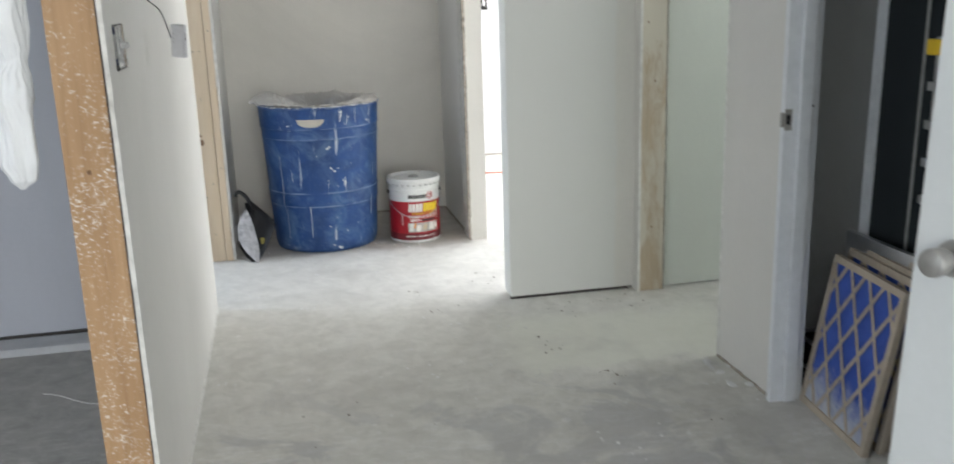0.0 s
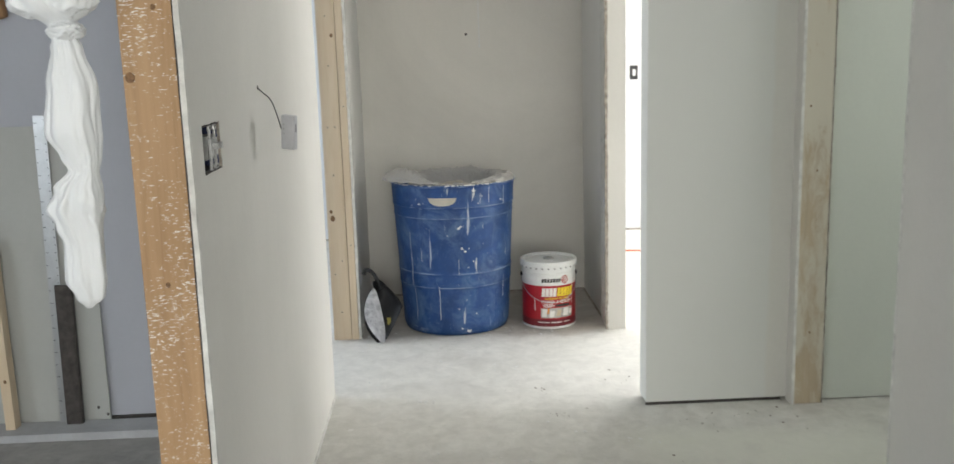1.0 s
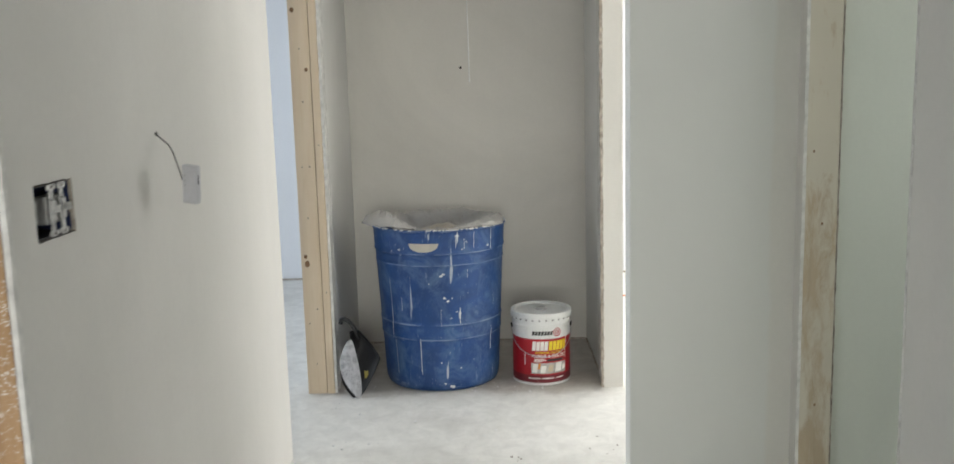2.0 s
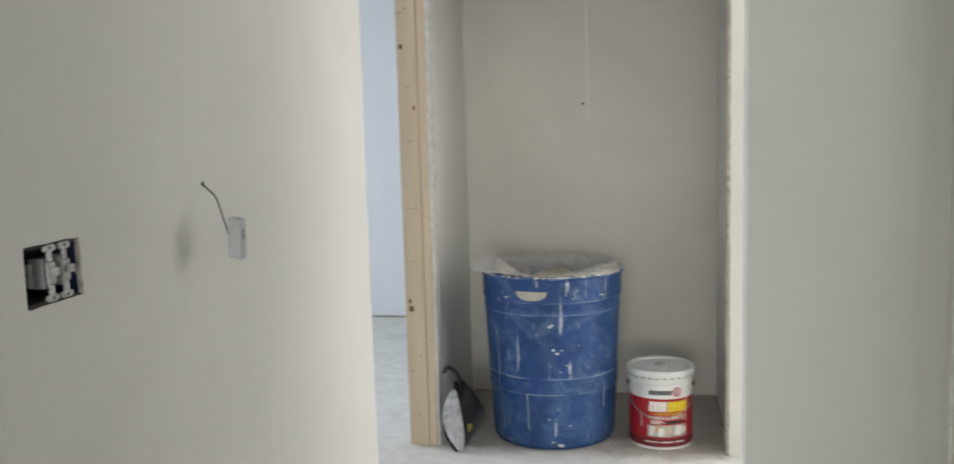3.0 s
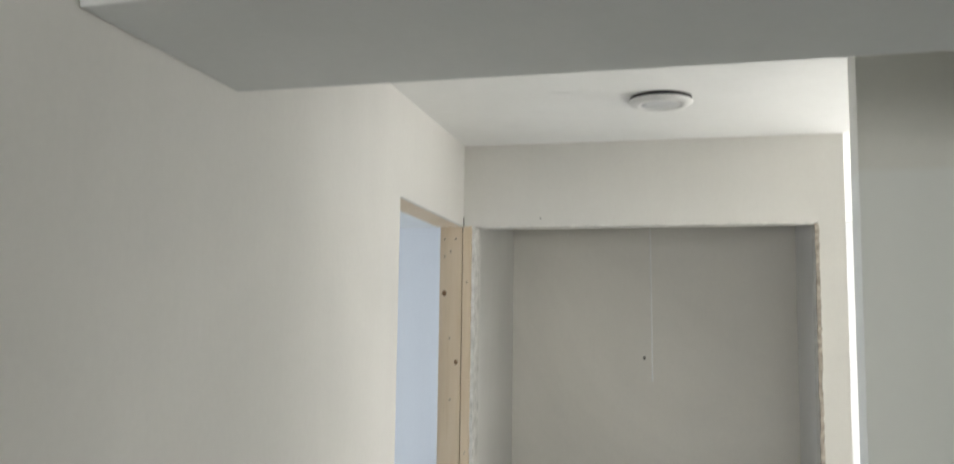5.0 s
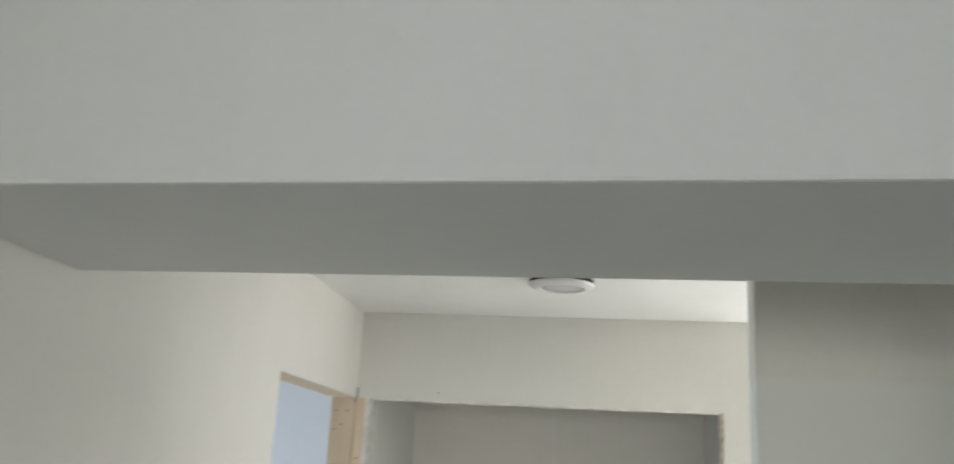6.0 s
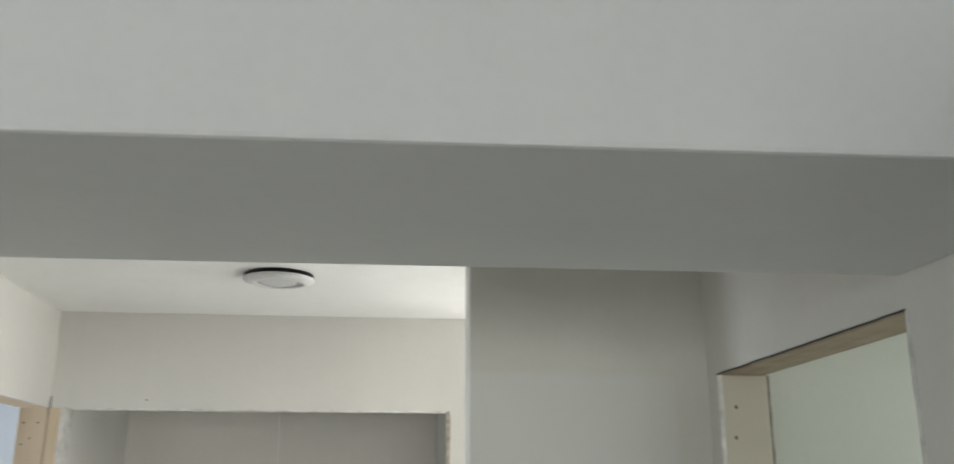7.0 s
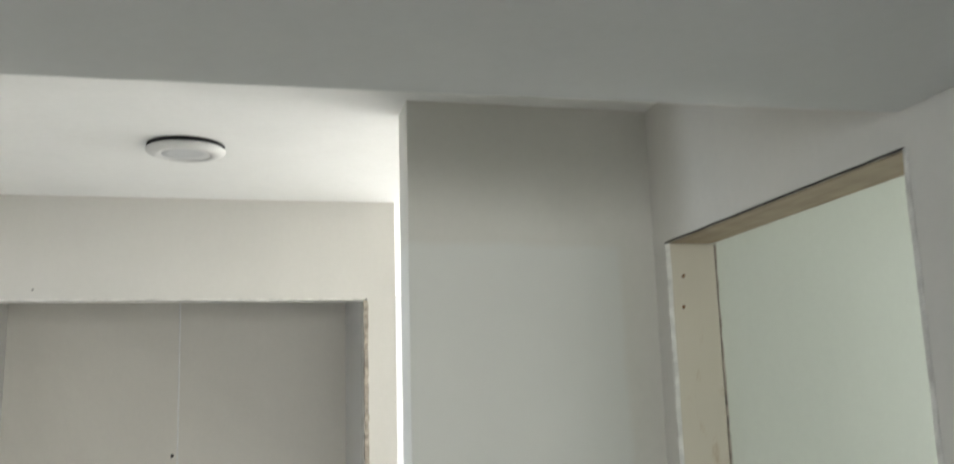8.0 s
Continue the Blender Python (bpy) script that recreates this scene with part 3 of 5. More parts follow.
def switch_box():
    """A three-gang wall box with two bare toggle switches, its plate not yet fitted."""
    th = empty_thing("switch_box", (0.0, -2.608, 1.192), "open wall box with two bare white toggle switches and no cover", "light switch")
    y0, y1, h = -0.073, 0.073, 0.1
    shell = boxes((-0.0745, y0 + 0.001, 0.001, -0.071, y1 - 0.001, h - 0.001), (-0.071, y0 + 0.001, 0.001, -0.004, y0 + 0.004, h - 0.001),
                  (-0.071, y0 + 0.004, 0.001, -0.004, y1 - 0.004, 0.004), (-0.071, y0 + 0.004, h - 0.004, -0.004, y1 - 0.004, h - 0.001))
    part("box_shell", shell, M_black, th, "black plastic box in a rough cut hole")
    part("box_side", box(bmesh.new(), -0.071, y1 - 0.004, 0.001, -0.004, y1 - 0.001, h - 0.001), M_boxblue, th, "dark blue box side")
    part("cut_edge", ragged(-0.006, y1 - 0.0035, -0.002, 0.0012, y1 + 0.003, h + 0.002, 0.01, 0.002, 33), M_gypsum_dirty, th)
    part("cut_edge", ragged(-0.006, y0 + 0.004, -0.0015, 0.0012, y1 - 0.004, 0.0015, 0.01, 0.002, 34), M_grime, th)
    part("cut_edge", ragged(-0.006, y0 + 0.004, h - 0.0015, 0.0012, y1 - 0.004, h + 0.0015, 0.01, 0.002, 35), M_grime, th)
    for yc in (-0.006, 0.034):
        bm = bmesh.new()
        for b in ((-0.012, -0.001, 0.013), (-0.0065, 0.013, 0.03), (-0.0065, h - 0.03, h - 0.013), (-0.012, h - 0.013, h + 0.001)):
            box(bm, -0.003, yc + b[0], b[1], 0.0005, yc - b[0], b[2], 0.001)
        box(bm, -0.0045, yc - 0.005, 0.0, -0.0031, yc + 0.005, h)
        for zz in (0.004, h - 0.012):
            for side in (-1, 1):
                box(bm, -0.0028, yc + side * 0.0135 - 0.0035, zz, 0.0003, yc + side * 0.0135 + 0.0035, zz + 0.008, 0.001)
        sw = part("switch_yoke", bm, M_yoke, th, "bare metal switch yoke")
        part("switch_body", box(bmesh.new(), -0.034, yc - 0.0145, 0.024, -0.0046, yc + 0.0145, h - 0.024, 0.003), M_plastic_dim, sw)
        part("switch_face", box(bmesh.new(), -0.0035, yc - 0.010, 0.031, 0.003, yc + 0.010, h - 0.031, 0.002), M_switch, sw)
        part("toggle", box(bmesh.new(), 0.0031, yc - 0.004, 0.046, 0.016, yc + 0.004, 0.060, 0.002), M_switch, sw)
        for z in (0.007, h - 0.007):
            part("screw_head", disc(bmesh.new(), (0.001, yc, z), 0.003, 0.003, "x"), M_nail, sw)
    for k, wy in enumerate((-0.058, -0.05, -0.042)):
        part("wire", tube([(-0.07, wy, 0.03 + 0.01 * k), (-0.05, wy - 0.004, 0.05), (-0.03, wy + 0.006, 0.06 - 0.006 * k), (-0.02, wy + 0.016, 0.05)], 0.0022, 6), (M_black, M_plastic_white, M_nail)[k], th)
    part("terminal_block", box(bmesh.new(), -0.03, -0.044, 0.03, -0.014, -0.034, 0.07, 0.002), M_plastic_dim, th)


switch_box()


def thermostat():
    """A small white sensor dangling on its bell wire from a hole in the wall."""
    th = empty_thing("thermostat", (0.08, -2.065, 1.235), "small white thermostat dangling from the wall by its wire", "thermostat")
    pts = []
    for k in range(15):
        u = k / 14
        pts.append((-0.080 + 0.058 * u + 0.010 * math.sin(u * 3.1), 0.008 - 0.010 * u + 0.004 * math.sin(u * 8), 0.119 - 0.112 * u + 0.012 * math.sin(u * 3.4) - 0.003 * math.sin(u * 10)))
    part("wire", tube(pts, 0.0018, 6), M_cord, th, "thin black wire")
    part("wire_hole", disc(bmesh.new(), (-0.0792, 0.008, 0.119), 0.006, 0.007, "x", 0.0015), M_grime, th)
    m = pose(0.0, 0.0, -0.004, -6, 3, -115)
    body = part("case", box(bmesh.new(), -0.0095, -0.021, -0.047, 0.0095, 0.021, 0.047, 0.004, m), M_plastic_grey, th)
    part("case_slot", box(bmesh.new(), -0.0012, 0.0211, 0.002, 0.0015, 0.0219, 0.024, 0, m), M_black, body)
    for k in range(3):
        part("vent_slot", box(bmesh.new(), 0.0096, -0.014, -0.004 + 0.012 * k, 0.0100, -0.009, -0.0018 + 0.012 * k, 0, m), M_plastic_dim, body)
    part("case_back", box(bmesh.new(), -0.0130, -0.015, -0.038, -0.0097, 0.017, 0.038, 0.001, m), M_plastic_grey, body)


thermostat()


def ceiling_light():
    """A slim round trim, dropped a little from its hole."""
    th = empty_thing("ceiling_light", (0.792, -0.63, TOP), "round white recessed ceiling light, switched off, hanging slightly loose", "ceiling light")
    part("light_hole", lathe(bmesh.new(), [(0.0, -0.0005), (0.097, -0.0005), (0.097, -0.002), (0.0, -0.002)], 40), M_black, th)
    tilt = pose(0, 0, -0.014, 1.0, 0, 0)
    bm = lathe(bmesh.new(), [(0.062, 0.004), (0.098, 0.004), (0.1, 0.0), (0.098, -0.004), (0.075, -0.012), (0.062, -0.010), (0.062, 0.004)], 48)
    bmesh.ops.transform(bm, matrix=tilt, verts=bm.verts)
    part("trim_ring", bm, M_plastic_white, th, smooth=True)
    bm = lathe(bmesh.new(), [(0.0005, -0.006), (0.04, -0.0062), (0.0615, -0.0085), (0.0615, -0.002), (0.0005, -0.001)], 48)
    bmesh.ops.transform(bm, matrix=tilt, verts=bm.verts)
    part("diffuser", bm, plain("frosted_diffuser", (0.60, 0.61, 0.62), 0.5, var=0.03), th, smooth=True)


ceiling_light()

structure("head_screw", disc(bmesh.new(), (0.31, -0.0008, 2.109), 0.003, 0.003), M_nail, "screw head in the wall over the closet")


# ---- closet things ----
def blue_plastic():
    """Scuffed blue plastic with pale dried drips and smears."""
    m, nt, b = material("scuffed_blue_plastic", 0.5)
    v = own_coords(nt)
    base = steps(nt, noise_tex(nt, v, 5, 5, 0.6, 0.6), [(0.3, (0.006, 0.040, 0.15)), (0.55, (0.010, 0.060, 0.215)), (0.75, (0.020, 0.088, 0.265))])
    haze = noise_tex(nt, own_coords(nt, (5, 5, 4)), 1.7, 7, 0.72, 1.0)
    col = mixed(nt, steps(nt, haze, [(0.46, grey(0)), (0.70, grey(0.48))]), base, (0.16, 0.25, 0.39))
    drip = noise_tex(nt, own_coords(nt, (26, 26, 3.2)), 1.0, 3, 0.5, 0.3)
    where = noise_tex(nt, own_coords(nt, (5, 5, 2.5)), 1.0, 2)
    k = nt.nodes.new("ShaderNodeMath")
    k.operation = "MULTIPLY"
    nt.links.new(drip, k.inputs[0])
    nt.links.new(steps(nt, where, [(0.4, grey(0.75)), (0.62, grey(1.15))]), k.inputs[1])
    col = mixed(nt, steps(nt, k.outputs[0], [(0.725, grey(0)), (0.765, grey(0.7))]), col, (0.58, 0.61, 0.65))
    blob = noise_tex(nt, own_coords(nt, (17, 17, 13)), 1.0, 3, 0.55)
    col = mixed(nt, steps(nt, blob, [(0.735, grey(0)), (0.755, grey(0.85))]), col, (0.70, 0.71, 0.72))
    speck = noise_tex(nt, own_coords(nt, (48, 48, 36)), 1.0, 4, 0.6, 0.4)
    col = mixed(nt, steps(nt, speck, [(0.70, grey(0)), (0.735, grey(0.7))]), col, (0.60, 0.62, 0.65))
    scr = noise_tex(nt, own_coords(nt, (60, 60, 9)), 1.0, 4, 0.7, 2.0)
    col = mixed(nt, steps(nt, scr, [(0.63, grey(0)), (0.70, grey(0.45))]), col, (0.36, 0.42, 0.52))
    # pale scuffs where the moulded ridges and the rim rub
    xyz = nt.nodes.new("ShaderNodeSeparateXYZ")
    nt.links.new(v, xyz.inputs[0])
    rub = noise_tex(nt, own_coords(nt, (9, 9, 40)), 1.0, 5, 0.7, 0.5)
    for zc, half_w, cut in ((0.262, 0.003, 0.38), (0.335, 0.003, 0.36), (0.625, 0.0025, 0.42), (0.68, 0.0025, 0.40), (0.792, 0.008, 0.50), (0.03, 0.012, 0.54)):
        near = nt.nodes.new("ShaderNodeMath")
        near.operation = "COMPARE"
        nt.links.new(xyz.outputs[2], near.inputs[0])
        near.inputs[1].default_value, near.inputs[2].default_value = zc, half_w
        both = nt.nodes.new("ShaderNodeMath")
        both.operation = "MULTIPLY"
        nt.links.new(near.outputs[0], both.inputs[0])
        nt.links.new(steps(nt, rub, [(cut, grey(0)), (cut + 0.2, grey(0.6))]), both.inputs[1])
        col = mixed(nt, both.outputs[0], col, (0.34, 0.42, 0.54))
    nt.links.new(col, b.inputs["Base Color"])
    relief(nt, b, blob, 0.2, 0.002)
    return m


M_blue = blue_plastic()
M_dried = plain("dried_white_paint", (0.72, 0.72, 0.71), 0.6, var=0.1)
M_bag, bnt, bb = material("clear_film_bag", 0.35)
bb.inputs["Base Color"].default_value = (0.66, 0.64, 0.60, 1)
bb.inputs["Alpha"].default_value = 0.58
relief(bnt, bb, noise_tex(bnt, own_coords(bnt), 30, 5, 0.6, 1.5), 0.6, 0.01)
M_bag_solid = plain("bag_film_bunched", (0.50, 0.46, 0.39), 0.5, var=0.12, scale=20, bump=0.3)

BIN_H, BIN_R0, BIN_R1 = 0.795, 0.283, 0.323


def bin_radius(z):
    return BIN_R0 + (BIN_R1 - BIN_R0) * z / BIN_H


def waste_bin():
    th = empty_thing("waste_bin", (0.548, 0.256, 0), "paint-splashed blue plastic barrel bin with a film liner", "bin")
    prof = [(0.02, 0.004), (BIN_R0 - 0.03, 0.0), (BIN_R0 - 0.008, 0.006), (BIN_R0, 0.028)]
    z = 0.05
    while z < BIN_H - 0.012:
        r = bin_radius(z)
        for zc in (0.262, 0.335, 0.625, 0.68):
            r += 0.0032 * math.exp(-((z - zc) / 0.007) ** 2)
        if 0.262 < z < 0.335:
            r += 0.002
        if z > 0.68:
            r += 0.003
        prof.append((r, z))
        z += 0.006
    prof += [(bin_radius(BIN_H) + 0.009, BIN_H - 0.010), (bin_radius(BIN_H) + 0.011, BIN_H - 0.003), (bin_radius(BIN_H) + 0.008, BIN_H), (bin_radius(BIN_H) - 0.002, BIN_H),
             (bin_radius(BIN_H) - 0.006, BIN_H - 0.02), (bin_radius(0.3) - 0.006, 0.3), (BIN_R0 - 0.02, 0.02), (0.02, 0.012)]
    body = part("barrel", lathe(bmesh.new(), prof, 96), M_blue, th, smooth=True)
    # a flat moulded strip down the front
    bm = bmesh.new()
    rows = []
    for k in range(40):
        zz = 0.05 + k * (0.61 - 0.05) / 39
        r = bin_radius(zz) + 0.0035
        rows.append([bm.verts.new((r * math.sin(a), -r * math.cos(a), zz)) for a in [radians(-13 + 2.0 * i - 2) for i in range(7)]])
    for a, c in zip(rows, rows[1:]):
        for i in range(6):
            bm.faces.new((a[i], a[i + 1], c[i + 1], c[i]))
    part("mould_strip", bm, M_blue, body, smooth=True)
    # half-moon hand hole, with the film liner behind it
    bm = bmesh.new()
    r = bin_radius(0.715) + 0.0075
    top, low = [], []
    for i in range(17):
        u = -1 + 2 * i / 16
        a = radians(-10.5 + 13.0 * u)
        top.append(bm.verts.new((r * math.sin(a), -r * math.cos(a), 0.733)))
        low.append(bm.verts.new((r * math.sin(a), -r * math.cos(a), 0.7325 - 0.040 * math.sqrt(max(0, 1 - abs(u) ** 2.4)))))
    for i in range(16):
        bm.faces.new((top[i], top[i + 1], low[i + 1], low[i]))
    part("hand_hole", bm, M_bag_solid, body, "half-moon hand hole showing the liner")
    # long dried runs of paint
    for ang, z0, z1, w in ((-47, 0.26, 0.55, 0.012), (-45, 0.08, 0.26, 0.007), (-34, 0.40, 0.47, 0.008), (-17, 0.09, 0.27, 0.014), (18, 0.735, 0.792, 0.022), (17, 0.71, 0.76, 0.012), (33, 0.70, 0.79, 0.008),
                            (52, 0.68, 0.79, 0.012), (27, 0.56, 0.60, 0.006), (24, 0.70, 0.75, 0.010), (55, 0.18, 0.30, 0.016), (20, 0.34, 0.42, 0.012), (3, 0.33, 0.42, 0.004), (58, 0.40, 0.47, 0.006)):
        bm = bmesh.new()
        a = []
        n = 10
        for k in range(n + 1):
            zz = z0 + (z1 - z0) * k / n
            ww = 0.30 * w * (0.35 + 0.65 * abs(noise.noise((ang, zz * 14, 1)))) * (0.4 if k in (0, n) else 1) * (0.55 + 0.45 * (z1 - zz) / (z1 - z0))
            r = bin_radius(zz) + (0.0068 if 0.255 < zz < 0.345 or zz > 0.61 else 0.0045)
            an = radians(ang) + 0.012 * noise.noise((zz * 9, ang, 5))
            a.append([bm.verts.new((r * math.sin(an + s * ww / r), -r * math.cos(an + s * ww / r), zz)) for s in (-1, 0, 1)])
        for p, q in zip(a, a[1:]):
            bm.faces.new((p[0], p[1], q[1], q[0]))
            bm.faces.new((p[1], p[2], q[2], q[1]))
        part("paint_run", bm, M_dried, body)
    rng = random.Random(4)
    for ang, zz, s in ((4, 0.578, 0.017), (6, 0.585, 0.012), (-33, 0.700, 0.012), (18, 0.765, 0.016), (22, 0.70, 0.008), (26, 0.735, 0.008), (6, 0.47, 0.016), (9, 0.455, 0.012), (13, 0.468, 0.009),
                        (20, 0.39, 0.014), (17, 0.40, 0.008), (12, 0.37, 0.008), (12, 0.03, 0.022), (5, 0.045, 0.010), (48, 0.705, 0.012), (-7, 0.54, 0.006), (20, 0.12, 0.008), (2, 0.15, 0.009)):
        bm = bmesh.new()
        r = bin_radius(zz) + (0.0068 if zz > 0.61 else 0.005)
        mid = bm.verts.new((r * math.sin(radians(ang)), -r * math.cos(radians(ang)), zz))
        ring = []
        for i in range(11):
            q = 2 * math.pi * i / 11
            d = 0.7 * s * rng.uniform(0.35, 1.1)
            an = radians(ang) + d * math.cos(q) / r
            ring.append(bm.verts.new((r * math.sin(an), -r * math.cos(an), zz + d * 0.7 * math.sin(q))))
        for i in range(11):
            bm.faces.new((mid, ring[i], ring[(i + 1) % 11]))
        part("paint_blob", bm, M_dried, body)
    # chipped white paint along the rim
    bm = bmesh.new()
    rows = []
    for i in range(241):
        a = 2 * math.pi * i / 240
        chip = max(0.0, noise.noise((math.cos(a) * 24, math.sin(a) * 24, 4)) - 0.05)
        rr = bin_radius(BIN_H) + 0.0118
        rows.append((bm.verts.new((rr * math.cos(a), rr * math.sin(a), BIN_H - 0.002 - 0.007 * chip)), bm.verts.new(((rr - 0.002) * math.cos(a), (rr - 0.002) * math.sin(a), BIN_H + 0.0012)),
                     bm.verts.new(((rr - 0.013) * math.cos(a), (rr - 0.013) * math.sin(a), BIN_H + 0.0012))))
    for i, (p, q) in enumerate(zip(rows, rows[1:])):
        a = 2 * math.pi * i / 240
        if noise.noise((math.cos(a) * 15, math.sin(a) * 15, 9)) + 0.5 * noise.noise((math.cos(a) * 50, math.sin(a) * 50, 2)) > -0.02:
            bm.faces.new((p[0], q[0], q[1], p[1]))
            bm.faces.new((p[1], q[1], q[2], p[2]))
    bmesh.ops.delete(bm, geom=[q for q in bm.verts if not q.link_faces], context="VERTS")
    tagged(part("chipped_rim", bm, M_dried, body), "rim chipped and crusted with white paint", "", "", "stuff")
    # crumpled liner: folded over the rim all round
    bm = bmesh.new()
    n = 150
    rings = []
    for j in range(15):
        s = j / 14
        ring = []
        for i in range(n):
            a = 2 * math.pi * i / n
            f = noise.noise((math.cos(a) * 2.6, math.sin(a) * 2.6, 3.0))
            g = noise.fractal((math.cos(a) * 7, math.sin(a) * 7, s * 3.2), 0.7, 2.1, 5) * 0.9
            west = math.exp(-((((math.degrees(a) - 212 + 180) % 360) - 180) / 30) ** 2)
            east = math.exp(-((((math.degrees(a) - 320 + 180) % 360) - 180) / 24) ** 2)
            front = math.exp(-((((math.degrees(a) - 262 + 180) % 360) - 180) / 20) ** 2)
            lift = 0.012 + 0.022 * max(0, f + 0.2) + 0.062 * west + 0.026 * east - 0.016 * front
            if s < 0.6:
                u = s / 0.6
                r = bin_radius(BIN_H) - 0.012 - 0.11 * (1 - u) + 0.014 * g
                zz = BIN_H - 0.07 * (1 - u) ** 1.4 + lift * math.sin(u * 1.8) + 0.016 * g
            else:
                u = (s - 0.6) / 0.4
                r = bin_radius(BIN_H) - 0.012 + (0.004 + 0.085 * west + 0.055 * east) * math.sin(u * 1.7) + 0.007 * g
                zz = BIN_H + lift * math.sin(1.8) * (1 - 0.75 * u) + 0.006 * g
            ring.append(bm.verts.new((r * math.cos(a), r * math.sin(a), zz)))
        rings.append(ring)
    for p, q in zip(rings, rings[1:]):
        for i in range(n):
            bm.faces.new((p[i], p[(i + 1) % n], q[(i + 1) % n], q[i]))
    for q in bm.verts:
        d = noise.noise_vector(q.co * 34)
        q.co += d * 0.006 + noise.noise_vector(q.co * 80) * 0.0025
    part("liner", bm, M_bag, th, "crumpled translucent film liner")
    bm = bmesh.new()
    bmesh.ops.create_grid(bm, x_segments=40, y_segments=40, size=0.29)
    for q in list(bm.verts):
        if q.co.xy.length > 0.285:
            bm.verts.remove(q)
    for q in bm.verts:
        q.co.z = BIN_H - 0.075 + 0.05 * noise.noise(q.co * 7) + 0.02 * noise.noise(q.co * 19)
    part("rubbish", bm, M_bag_solid, th, "bunched rubbish under the liner", smooth=True)
    return th


waste_bin()


def bent_text(words, size, radius, z, angle, mat, parent, name, shear=0.0, lift=0.0006):
    """Lettering wrapped round an upright cylinder, its middle at the angle (degrees from -y)."""
    cu = bpy.data.curves.new(name, "FONT")
    cu.body, cu.size, cu.align_x, cu.align_y = words, size, "CENTER", "CENTER"
    cu.shear = shear
    cu.offset = size * 0.012
    tmp = bpy.data.objects.new(name, cu)
    scene.collection.objects.link(tmp)
    me = bpy.data.meshes.new_from_object(tmp.evaluated_get(bpy.context.evaluated_depsgraph_get()))
    bpy.data.objects.remove(tmp)
    bm = bmesh.new()
    bm.from_mesh(me)
    bpy.data.meshes.remove(me)
    for q in bm.verts:
        a = radians(angle) + q.co.x / radius
        q.co = Vector(((radius + lift) * math.sin(a), -(radius + lift) * math.cos(a), z + q.co.y))
    ob = new(name, bpy.data.meshes.new(name))
    bm.to_mesh(ob.data)
    bm.free()
    ob.data.materials.append(mat)
    ob.parent = parent
    return ob


def wrap(radius, a0, a1, z0, z1, lift=0.0004, n=24, slant=0.0):
    """A thin printed patch on the cylinder between two angles and heights."""
    bm = bmesh.new()
    lo, hi = [], []
    for i in range(n + 1):
        a = radians(a0 + (a1 - a0) * i / n)
        b = a + slant
        lo.append(bm.verts.new(((radius + lift) * math.sin(a), -(radius + lift) * math.cos(a), z0)))
        hi.append(bm.verts.new(((radius + lift) * math.sin(b), -(radius + lift) * math.cos(b), z1)))
    for i in range(n):
        bm.faces.new((lo[i], lo[i + 1], hi[i + 1], hi[i]))
    return bm


